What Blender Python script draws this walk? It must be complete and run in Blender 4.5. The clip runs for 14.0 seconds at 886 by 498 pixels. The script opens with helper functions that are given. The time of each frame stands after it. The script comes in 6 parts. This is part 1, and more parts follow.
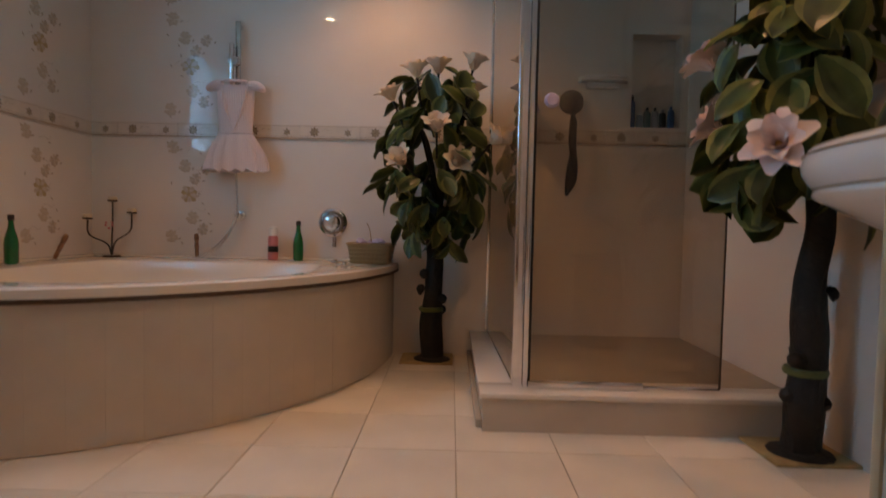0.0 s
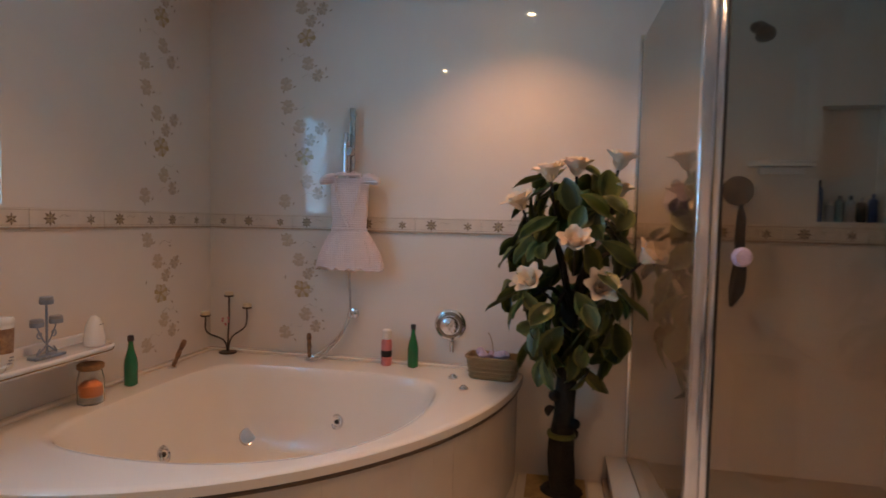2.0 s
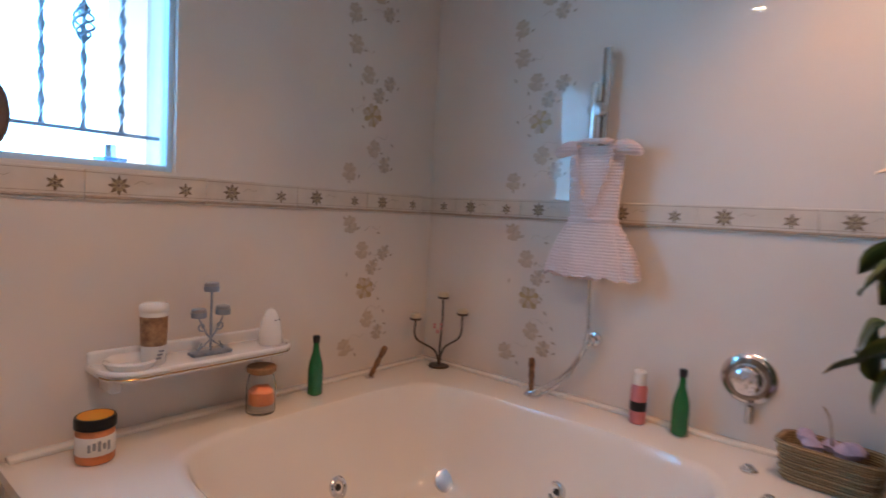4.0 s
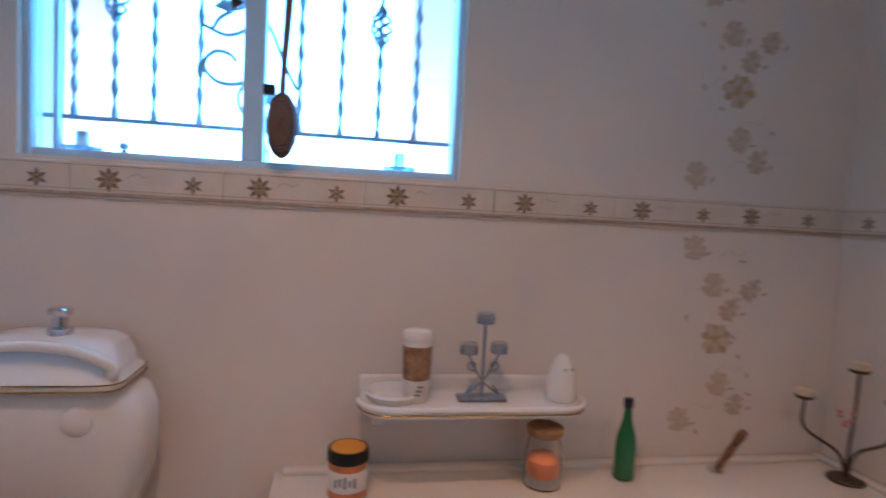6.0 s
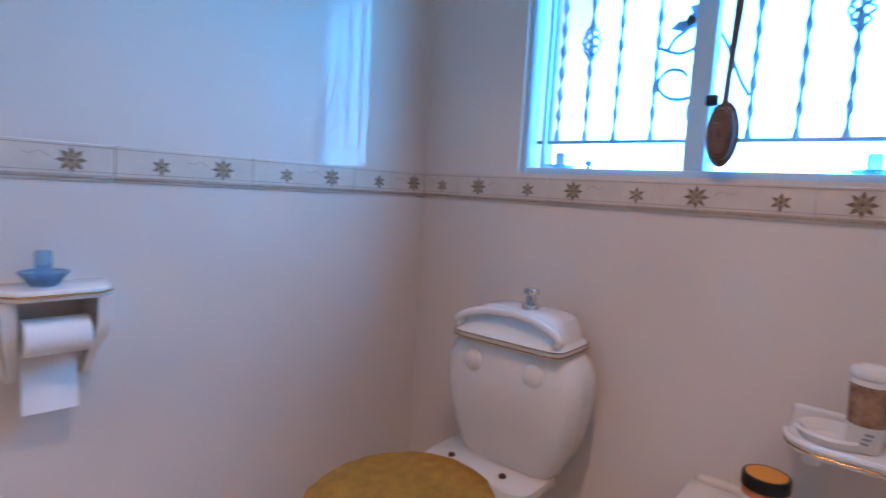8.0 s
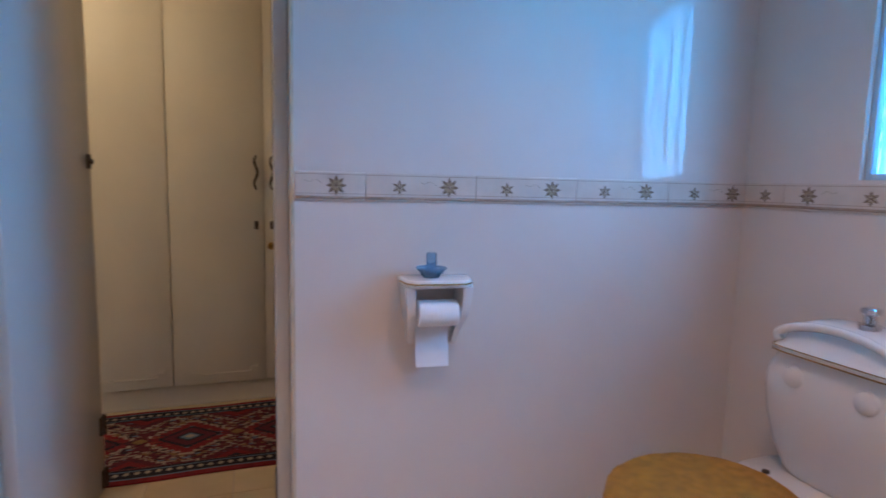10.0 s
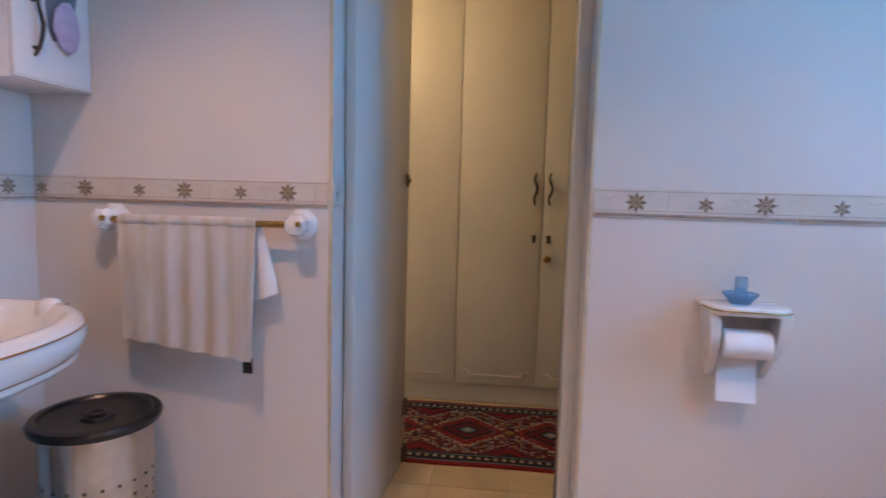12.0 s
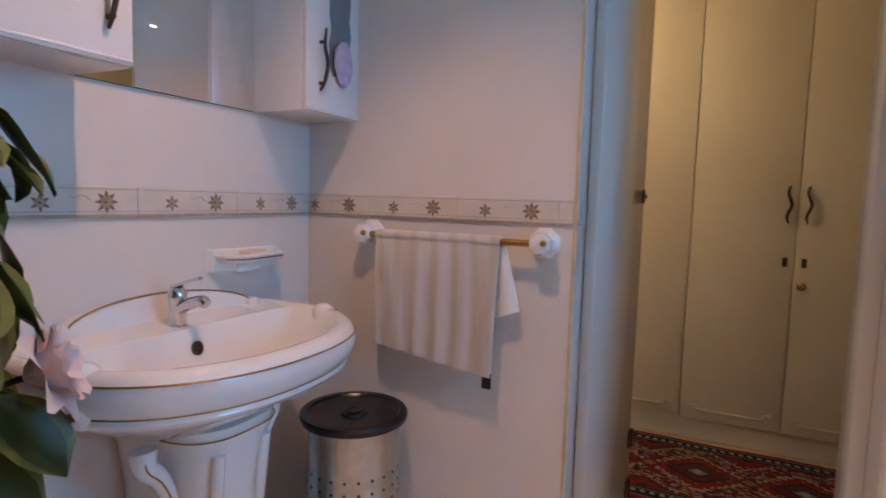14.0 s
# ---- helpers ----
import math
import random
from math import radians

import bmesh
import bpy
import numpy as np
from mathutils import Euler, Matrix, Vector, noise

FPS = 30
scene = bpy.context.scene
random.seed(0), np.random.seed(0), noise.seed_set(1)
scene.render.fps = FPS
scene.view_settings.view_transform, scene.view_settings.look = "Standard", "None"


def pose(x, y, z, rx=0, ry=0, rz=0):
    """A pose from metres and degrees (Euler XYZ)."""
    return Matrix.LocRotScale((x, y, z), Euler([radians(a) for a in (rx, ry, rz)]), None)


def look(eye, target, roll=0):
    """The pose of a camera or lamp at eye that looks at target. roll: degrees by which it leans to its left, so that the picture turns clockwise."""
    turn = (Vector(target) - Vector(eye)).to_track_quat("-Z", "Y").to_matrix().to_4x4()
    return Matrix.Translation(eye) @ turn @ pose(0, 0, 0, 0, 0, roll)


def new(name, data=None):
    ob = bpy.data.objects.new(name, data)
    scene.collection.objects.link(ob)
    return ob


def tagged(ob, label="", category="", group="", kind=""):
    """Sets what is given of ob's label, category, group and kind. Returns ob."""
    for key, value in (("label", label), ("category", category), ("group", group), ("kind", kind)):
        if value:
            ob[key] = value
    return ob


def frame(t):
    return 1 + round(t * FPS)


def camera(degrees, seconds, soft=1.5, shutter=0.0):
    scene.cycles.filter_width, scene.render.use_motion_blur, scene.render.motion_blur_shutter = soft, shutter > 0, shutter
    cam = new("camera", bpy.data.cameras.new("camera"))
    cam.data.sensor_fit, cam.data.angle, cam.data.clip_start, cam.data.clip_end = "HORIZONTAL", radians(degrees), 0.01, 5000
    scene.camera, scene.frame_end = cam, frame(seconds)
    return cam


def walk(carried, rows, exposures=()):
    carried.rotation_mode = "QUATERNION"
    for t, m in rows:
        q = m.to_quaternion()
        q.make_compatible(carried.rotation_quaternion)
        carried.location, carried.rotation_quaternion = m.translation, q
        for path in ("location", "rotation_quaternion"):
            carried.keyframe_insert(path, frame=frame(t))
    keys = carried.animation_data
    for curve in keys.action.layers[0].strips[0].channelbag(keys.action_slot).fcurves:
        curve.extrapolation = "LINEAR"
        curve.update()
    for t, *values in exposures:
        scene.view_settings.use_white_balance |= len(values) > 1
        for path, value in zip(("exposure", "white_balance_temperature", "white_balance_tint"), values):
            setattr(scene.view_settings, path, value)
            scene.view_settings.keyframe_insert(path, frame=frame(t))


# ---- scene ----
cam = camera(77.0, 14.0, soft=1.6, shutter=0.5)
PATH = [
    (0, (-0.029, -0.043, 0.802), (-0.058, 1.955, 0.719), 1.2),
    (0.5, (0.011, -0.013, 1.063), (-0.112, 1.981, 0.966), 0.8),
    (1, (-0.044, 0.067, 1.274), (-0.274, 2.052, 1.181), 0.9),
    (1.5, (-0.137, 0.184, 1.358), (-0.435, 2.16, 1.266), 1.1),
    (2, (-0.182, 0.355, 1.389), (-0.589, 2.31, 1.287), 1.3),
    (2.5, (-0.253, 0.556, 1.365), (-0.801, 2.477, 1.265), 1.5),
    (5, (-0.46, 1.638, 1.324), (-2.195, 2.624, 1.194), 2.9),
    (5.5, (-0.547, 1.763, 1.321), (-2.428, 2.433, 1.212), 2.7),
    (6, (-0.683, 1.783, 1.324), (-2.648, 2.127, 1.191), 3.1),
    (6.5, (-0.757, 1.803, 1.315), (-2.751, 1.742, 1.163), 3.5),
    (7, (-0.765, 1.858, 1.31), (-2.702, 1.386, 1.146), 3.9),
    (7.5, (-0.69, 1.934, 1.328), (-2.449, 1.0, 1.143), 3.6),
    (8, (-0.6, 1.986, 1.336), (-2.15, 0.738, 1.13), 3.3),
    (8.5, (-0.53, 2.063, 1.356), (-1.864, 0.592, 1.118), 3.2),
    (8.7, (-0.503, 2.083, 1.363), (-1.756, 0.544, 1.118), 3.1),
    (10.8, (-0.409, 2.227, 1.378), (-0.69, 0.258, 1.163), 1.5),
    (11, (-0.385, 2.213, 1.39), (-0.581, 0.234, 1.174), 1.8),
    (11.5, (-0.335, 2.212, 1.384), (-0.335, 0.222, 1.176), 1.7),
    (12, (-0.303, 2.211, 1.373), (-0.087, 0.232, 1.174), 1.5),
    (12.5, (-0.262, 2.218, 1.362), (0.166, 0.274, 1.171), 1.5),
    (13, (-0.218, 2.219, 1.361), (0.399, 0.326, 1.176), 1.6),
    (13.5, (-0.167, 2.21, 1.372), (0.587, 0.367, 1.189), 1.6),
    (14, (-0.117, 2.207, 1.394), (0.745, 0.411, 1.215), 1.6),
]
walk(cam, [(t, look(eye, target, roll)) for t, eye, target, roll in PATH],
     [(0.0, 1.72, 8900, 15), (0.5, 1.90, 8900, 15), (1.0, 1.90, 9000, 16), (2.5, 1.98, 8300, 16), (5.0, 2.40, 6750, 14), (6.5, 2.10, 5950, 12), (7.0, 2.06, 5700, 12), (8.0, 2.42, 5600, 14), (8.5, 2.32, 5550, 15),
      (11.0, 2.30, 5500, 13), (11.5, 2.5, 5750, 15), (12.0, 2.58, 5950, 16), (12.5, 2.28, 6100, 17), (13.0, 2.36, 6300, 17), (13.5, 2.5, 6500, 16), (14.0, 2.34, 6500, 16)])
# ---- light ----
world = bpy.data.worlds.new("sky")
scene.world = world
world.use_nodes = True
wn = world.node_tree.nodes
sky = wn.new("ShaderNodeTexSky")
sky.sky_type = "NISHITA"
sky.sun_disc = False
sky.sun_elevation, sky.sun_rotation = radians(48), radians(60)
wn["Background"].inputs["Strength"].default_value = 0.10
world.node_tree.links.new(sky.outputs[0], wn["Background"].inputs["Color"])
sun = new("sun", bpy.data.lights.new("sun", "SUN"))
sun.data.energy, sun.data.angle, sun.data.color = 3.0, radians(0.5), (1.0, 0.95, 0.88)
sun.matrix_world = look((4, 6, 8), (0, 0, 0))
LAMP_W = 1.08
LAMP_COLOR = (1.0, 0.56, 0.34)
LAMPS = [(-0.40, 2.83, 1.05), (0.55, 1.30, 1.1), (-1.20, 1.60, 0.95)]   # x, y, share

day = new("window_daylight", bpy.data.lights.new("window_daylight", "AREA"))
day.data.shape, day.data.size, day.data.size_y = "RECTANGLE", 0.88, 1.136
day.data.energy, day.data.color = 9.0, (0.08, 0.48, 1.0)
day.matrix_world = look((-2.268 - 0.235, 1.525, 1.8575), (0, 1.525, 1.8575))

# ---- sizes of the room ----
XW, XD, YC, YB = -2.268, 1.391, 0.36, 3.396   # window wall, basin wall, door wall, bath wall
TOP, THICK = 2.70, 0.26
DOOR_L, DOOR_R = 0.284, -0.577                # edges of the doorway
WIN = (0.955, 2.095, 1.415, 2.30)             # window: y0, y1, z0, z1
SKEW = -0.098                                 # the door wall beyond the doorway runs off the square
YWARD = -1.35                                 # front of the wardrobe in the passage
BAND_Z, STEP = 1.36, 0.375                    # border's middle, length of its repeat


# ---- materials ----
def material(name, color, rough=0.5, metal=0.0, vary=0.0, scale=8.0, bump=0.0, bump_scale=60.0, coat=0.0,
             second=None, transmission=0.0, ior=1.45, sheen=0.0, island=0.0, stain=0.0):
    m = bpy.data.materials.new(name)
    m.use_nodes = True
    nt = m.node_tree
    b = nt.nodes["Principled BSDF"]
    b.inputs["Roughness"].default_value = rough
    b.inputs["Metallic"].default_value = metal
    b.inputs["Coat Weight"].default_value = coat
    b.inputs["Coat Roughness"].default_value = 0.05
    b.inputs["Transmission Weight"].default_value = transmission
    b.inputs["IOR"].default_value = ior
    b.inputs["Sheen Weight"].default_value = sheen
    co = nt.nodes.new("ShaderNodeTexCoord")
    col = (*color, 1)
    b.inputs["Base Color"].default_value = col
    if vary or second:
        n = nt.nodes.new("ShaderNodeTexNoise")
        n.inputs["Scale"].default_value, n.inputs["Detail"].default_value = scale, 5
        nt.links.new(co.outputs["Object"], n.inputs["Vector"])
        r = nt.nodes.new("ShaderNodeValToRGB")
        r.color_ramp.elements[0].position, r.color_ramp.elements[1].position = 0.33, 0.68
        other = second or tuple(c * (1 - vary) for c in color)
        r.color_ramp.elements[0].color = (*other, 1)
        r.color_ramp.elements[1].color = col
        nt.links.new(n.outputs["Fac"], r.inputs["Fac"])
        out = r.outputs["Color"]
        if stain:
            n2 = nt.nodes.new("ShaderNodeTexNoise")
            n2.inputs["Scale"].default_value, n2.inputs["Detail"].default_value = scale * 6, 8
            nt.links.new(co.outputs["Object"], n2.inputs["Vector"])
            mx = nt.nodes.new("ShaderNodeMix")
            mx.data_type, mx.blend_type = "RGBA", "MULTIPLY"
            mx.inputs["Factor"].default_value = stain
            nt.links.new(out, mx.inputs[6])
            nt.links.new(n2.outputs["Fac"], mx.inputs[7])
            out = mx.outputs[2]
        if island:
            inf = nt.nodes.new("ShaderNodeObjectInfo")
            hs = nt.nodes.new("ShaderNodeHueSaturation")
            mr = nt.nodes.new("ShaderNodeMapRange")
            mr.inputs["To Min"].default_value, mr.inputs["To Max"].default_value = 1 - island, 1 + island
            nt.links.new(inf.outputs["Random"], mr.inputs["Value"])
            nt.links.new(mr.outputs["Result"], hs.inputs["Value"])
            nt.links.new(out, hs.inputs["Color"])
            out = hs.outputs["Color"]
        nt.links.new(out, b.inputs["Base Color"])
    if bump:
        n = nt.nodes.new("ShaderNodeTexNoise")
        n.inputs["Scale"].default_value, n.inputs["Detail"].default_value = bump_scale, 3
        nt.links.new(co.outputs["Object"], n.inputs["Vector"])
        bp = nt.nodes.new("ShaderNodeBump")
        bp.inputs["Strength"].default_value, bp.inputs["Distance"].default_value = bump, 0.01
        nt.links.new(n.outputs["Fac"], bp.inputs["Height"])
        nt.links.new(bp.outputs["Normal"], b.inputs["Normal"])
    return m


def glow(name, color, strength):
    m = bpy.data.materials.new(name)
    m.use_nodes = True
    b = m.node_tree.nodes["Principled BSDF"]
    b.inputs["Emission Color"].default_value = (*color, 1)
    b.inputs["Emission Strength"].default_value = strength
    return m


def woven(name, color, dark, fx, fz, rough=0.9, bump=0.8):
    """Cloth or wicker: two crossed waves for the stitches."""
    m = bpy.data.materials.new(name)
    m.use_nodes = True
    nt = m.node_tree
    b = nt.nodes["Principled BSDF"]
    b.inputs["Roughness"].default_value = rough
    b.inputs["Sheen Weight"].default_value = 0.15
    co = nt.nodes.new("ShaderNodeTexCoord")
    waves = []
    for axis, f in (("X", fx), ("Z", fz)):
        w = nt.nodes.new("ShaderNodeTexWave")
        w.bands_direction = axis
        w.inputs["Scale"].default_value, w.inputs["Distortion"].default_value = f, 1.2
        w.inputs["Detail"].default_value, w.inputs["Detail Scale"].default_value = 2, 1.5
        nt.links.new(co.outputs["Object"], w.inputs["Vector"])
        waves.append(w)
    mul = nt.nodes.new("ShaderNodeMath")
    mul.operation = "MULTIPLY"
    nt.links.new(waves[0].outputs["Fac"], mul.inputs[0])
    nt.links.new(waves[1].outputs["Fac"], mul.inputs[1])
    r = nt.nodes.new("ShaderNodeValToRGB")
    r.color_ramp.elements[0].color, r.color_ramp.elements[1].color = (*dark, 1), (*color, 1)
    r.color_ramp.elements[1].position = 0.45
    nt.links.new(mul.outputs[0], r.inputs["Fac"])
    nt.links.new(r.outputs["Color"], b.inputs["Base Color"])
    bp = nt.nodes.new("ShaderNodeBump")
    bp.inputs["Strength"].default_value, bp.inputs["Distance"].default_value = bump, 0.006
    nt.links.new(mul.outputs[0], bp.inputs["Height"])
    nt.links.new(bp.outputs["Normal"], b.inputs["Normal"])
    return m


def striped(name, pale, warm, f):
    """Terry cloth with soft upright stripes and a nap."""
    m = bpy.data.materials.new(name)
    m.use_nodes = True
    nt = m.node_tree
    b = nt.nodes["Principled BSDF"]
    b.inputs["Roughness"].default_value, b.inputs["Sheen Weight"].default_value = 0.95, 0.3
    co = nt.nodes.new("ShaderNodeTexCoord")
    w = nt.nodes.new("ShaderNodeTexWave")
    w.bands_direction = "X"
    w.inputs["Scale"].default_value, w.inputs["Distortion"].default_value = f, 2.5
    w.inputs["Detail"].default_value, w.inputs["Detail Scale"].default_value = 3, 1.2
    r = nt.nodes.new("ShaderNodeValToRGB")
    r.color_ramp.elements[0].position, r.color_ramp.elements[1].position = 0.08, 0.55
    r.color_ramp.elements[0].color, r.color_ramp.elements[1].color = (*warm, 1), (*pale, 1)
    n = nt.nodes.new("ShaderNodeTexNoise")
    n.inputs["Scale"].default_value, n.inputs["Detail"].default_value = 260, 4
    bp = nt.nodes.new("ShaderNodeBump")
    bp.inputs["Strength"].default_value, bp.inputs["Distance"].default_value = 0.7, 0.01
    nt.links.new(co.outputs["Object"], w.inputs["Vector"])
    nt.links.new(co.outputs["Object"], n.inputs["Vector"])
    nt.links.new(w.outputs["Fac"], r.inputs["Fac"])
    nt.links.new(r.outputs["Color"], b.inputs["Base Color"])
    nt.links.new(n.outputs["Fac"], bp.inputs["Height"])
    nt.links.new(bp.outputs["Normal"], b.inputs["Normal"])
    return m


WALL = material("glazed_wall_tile", (0.74, 0.665, 0.59), 0.025, vary=0.05, scale=2.2, bump=0.006, bump_scale=9, ior=1.47)
SHOWER_FLOOR = material("shower_floor_tile", (0.40, 0.33, 0.24), 0.3, vary=0.15, scale=9.0, bump=0.02, bump_scale=30)
PAINT = material("cream_wall_paint", (0.72, 0.66, 0.55), 0.6, vary=0.06, scale=3, bump=0.03, bump_scale=120)
CEIL = material("white_ceiling_paint", (0.78, 0.75, 0.70), 0.7, vary=0.04, scale=2, bump=0.03, bump_scale=150)
FLOOR_TILE = material("cream_floor_tile", (0.84, 0.76, 0.64), 0.26, vary=0.14, scale=2.4, bump=0.015, bump_scale=14, island=0.06)
PASSAGE_TILE = material("ochre_floor_tile", (0.66, 0.52, 0.30), 0.25, vary=0.18, scale=3.0, bump=0.015, bump_scale=14, island=0.08)
GROUT = material("brown_grout", (0.58, 0.49, 0.37), 0.9, vary=0.3, scale=30)
BORDER = material("border_tile", (0.72, 0.63, 0.53), 0.16, vary=0.10, scale=14, bump=0.02, bump_scale=40)
ROPE = material("border_rope", (0.50, 0.38, 0.28), 0.35, vary=0.25, scale=60, bump=0.25, bump_scale=260)
PETAL_DARK = material("brown_glaze", (0.22, 0.15, 0.09), 0.35, vary=0.3, scale=60)
PETAL_GOLD = material("gold_glaze", (0.42, 0.33, 0.20), 0.3, metal=0.0, vary=0.3, scale=60)
BLOSSOM_A = material("tan_blossom_glaze", (0.635, 0.515, 0.395), 0.2, vary=0.2, scale=45)
BLOSSOM_B = material("ochre_blossom_glaze", (0.54, 0.40, 0.22), 0.2, vary=0.25, scale=45)
BLOSSOM_C = material("grey_leaf_glaze", (0.54, 0.44, 0.345), 0.2, vary=0.2, scale=45)
ACRYLIC = material("cream_acrylic", (0.78, 0.71, 0.62), 0.12, vary=0.03, scale=3, coat=0.3)
APRON = material("beige_apron_tile", (0.62, 0.53, 0.43), 0.25, vary=0.08, scale=6, bump=0.01, bump_scale=30, island=0.02)
CERAMIC = material("white_ceramic", (0.80, 0.77, 0.73), 0.08, vary=0.02, scale=5, coat=0.5)
CHROME = material("chrome", (0.78, 0.78, 0.80), 0.12, metal=1.0, vary=0.08, scale=20)
STEEL = material("brushed_steel", (0.56, 0.54, 0.51), 0.19, metal=1.0, vary=0.15, scale=25)
NICKEL = material("dull_nickel", (0.30, 0.26, 0.23), 0.24, metal=1.0, vary=0.15, scale=25)
BRONZE = material("dark_bronze", (0.10, 0.07, 0.05), 0.35, metal=0.8, vary=0.3, scale=40)
GOLD = material("gold_line", (0.55, 0.33, 0.10), 0.25, metal=0.9, vary=0.2, scale=60)
BLACK = material("black_plastic", (0.010, 0.010, 0.011), 0.28, vary=0.3, scale=30, bump=0.02, bump_scale=200)
DARK_BROWN = material("dark_brown_strip", (0.10, 0.06, 0.035), 0.6, vary=0.3, scale=30)
GLASS = material("shower_glass", (0.56, 0.51, 0.45), 0.0, transmission=1.0, ior=1.45)
PANE = material("window_glass", (0.95, 0.97, 1.0), 0.0, transmission=1.0, ior=1.45)
GREEN_GLASS = material("green_bottle_glass", (0.01, 0.16, 0.05), 0.06, vary=0.2, scale=8, coat=0.6)
BLUE_GLASS = material("pale_blue_glass", (0.45, 0.68, 0.90), 0.05, transmission=0.85)
CLEAR_GLASS = material("clear_jar_glass", (0.95, 0.95, 0.93), 0.03, transmission=1.0)
MIRROR = material("mirror_silver", (0.86, 0.87, 0.86), 0.01, metal=1.0)
SMOKE = material("smoky_cabinet_glass", (0.20, 0.23, 0.26), 0.08, vary=0.2, scale=10, coat=0.5)
CABINET = material("white_lacquer", (0.76, 0.72, 0.68), 0.25, vary=0.04, scale=4, bump=0.01, bump_scale=40)
CREAM_DOOR = material("cream_lacquer", (0.66, 0.58, 0.43), 0.5, vary=0.07, scale=2.5, bump=0.012, bump_scale=60)
DOOR_PAINT = material("door_paint", (0.70, 0.66, 0.58), 0.10, vary=0.05, scale=3, bump=0.01, bump_scale=50)
DOOR_EDGE = material("bare_door_edge", (0.68, 0.55, 0.36), 0.5, vary=0.2, scale=20, bump=0.03, bump_scale=90)
# White frame paint with the window's blue daylight put into its colour.
FRAME_DAY_BLUE = material("daylight_blue_paint", (0.52, 0.72, 0.86), 0.35, vary=0.05, scale=10)
# Lightened to blue-grey; stands in for the window's glare over the bars.
IRON = material("hazed_iron", (0.27, 0.32, 0.39), 0.5, metal=0.2, vary=0.3, scale=40)
WAX = material("cream_wax", (0.72, 0.60, 0.42), 0.5, vary=0.1, scale=20, sheen=0.1)
PAPER = material("toilet_paper", (0.86, 0.85, 0.84), 0.9, vary=0.03, scale=30, bump=0.06, bump_scale=200)
TOWEL = striped("cream_terry", (0.68, 0.61, 0.55), (0.61, 0.52, 0.40), 4.2)
PLUSH = material("mustard_plush", (0.60, 0.26, 0.010), 1.0, vary=0.3, scale=30, bump=0.9, bump_scale=330, sheen=0.08)
MAT = material("straw_mat", (0.52, 0.36, 0.16), 0.9, vary=0.25, scale=30, bump=0.3, bump_scale=240)
BARK = material("dark_trunk", (0.016, 0.012, 0.009), 0.65, vary=0.5, scale=18, bump=0.8, bump_scale=42)
LEAF = material("waxy_leaf", (0.013, 0.024, 0.006), 0.34, second=(0.062, 0.088, 0.018), scale=9, bump=0.06, bump_scale=50, island=0.35)
# Variegated margin, with light catching the leaf edges put into the colour too.
LEAF_EDGE = material("yellow_leaf_edge", (0.14, 0.155, 0.04), 0.45, vary=0.3, scale=30, island=0.2)
PETAL = material("cream_petal", (0.80, 0.70, 0.50), 0.6, second=(0.78, 0.60, 0.48), scale=7, bump=0.05, bump_scale=60, sheen=0.2)
PETAL_PINK = material("pink_petal", (0.78, 0.68, 0.63), 0.6, second=(0.74, 0.54, 0.52), scale=9, bump=0.05, bump_scale=60, sheen=0.2)
STAMEN = material("yellow_stamen", (0.55, 0.33, 0.08), 0.7, vary=0.3, scale=60)
CORK = material("cork", (0.40, 0.21, 0.10), 0.85, vary=0.3, scale=60, bump=0.2, bump_scale=160)
ORANGE = material("orange_scrub", (0.75, 0.24, 0.09), 0.5, vary=0.3, scale=30)
ORANGE_LID = material("orange_lid", (0.78, 0.30, 0.03), 0.4, vary=0.06, scale=20)
LABEL = material("white_label", (0.76, 0.72, 0.66), 0.5, vary=0.05, scale=30)
PINK = material("pink_bottle", (0.62, 0.20, 0.20), 0.35, vary=0.12, scale=20)
BROWN_PRINT = material("brown_print", (0.16, 0.075, 0.04), 0.45, second=(0.40, 0.24, 0.13), scale=40)
WOOD = material("dark_turned_wood", (0.07, 0.035, 0.02), 0.4, second=(0.30, 0.15, 0.07), scale=40)
BRUSH_WOOD = material("brush_wood", (0.17, 0.075, 0.045), 0.5, vary=0.3, scale=20)
BRISTLE = woven("brush_bristle", (0.33, 0.19, 0.13), (0.10, 0.05, 0.035), 90, 90, bump=1.0)
KNIT = woven("pink_crochet", (0.85, 0.71, 0.68), (0.77, 0.62, 0.60), 30, 26)
WICKER = woven("straw_wicker", (0.55, 0.39, 0.20), (0.20, 0.12, 0.05), 40, 42)
NAVY = material("navy_cloth", (0.012, 0.014, 0.022), 0.9, vary=0.4, scale=40, bump=0.5, bump_scale=200)
BLUE_PLASTIC = material("blue_plastic", (0.03, 0.07, 0.20), 0.35, vary=0.2, scale=20)
GREY_PLASTIC = material("grey_plastic", (0.30, 0.30, 0.31), 0.4, vary=0.1, scale=20)
TEAL = material("teal_plastic", (0.05, 0.14, 0.15), 0.35, vary=0.2, scale=20)
LILAC = material("lilac_sponge", (0.52, 0.42, 0.55), 0.8, vary=0.2, scale=30, bump=0.4, bump_scale=120)
RUG_RED = material("rug_red", (0.25, 0.012, 0.016), 1.0, vary=0.35, scale=60, bump=0.7, bump_scale=420)
RUG_DARK = material("rug_dark", (0.012, 0.010, 0.020), 1.0, vary=0.3, scale=60, bump=0.7, bump_scale=420)
RUG_MAROON = material("rug_maroon", (0.13, 0.012, 0.022), 1.0, vary=0.35, scale=60, bump=0.7, bump_scale=420)
RUG_GOLD = material("rug_gold", (0.30, 0.16, 0.05), 1.0, vary=0.35, scale=60, bump=0.7, bump_scale=420)
RUG_CREAM = material("rug_cream", (0.44, 0.33, 0.22), 1.0, vary=0.3, scale=60, bump=0.7, bump_scale=420)
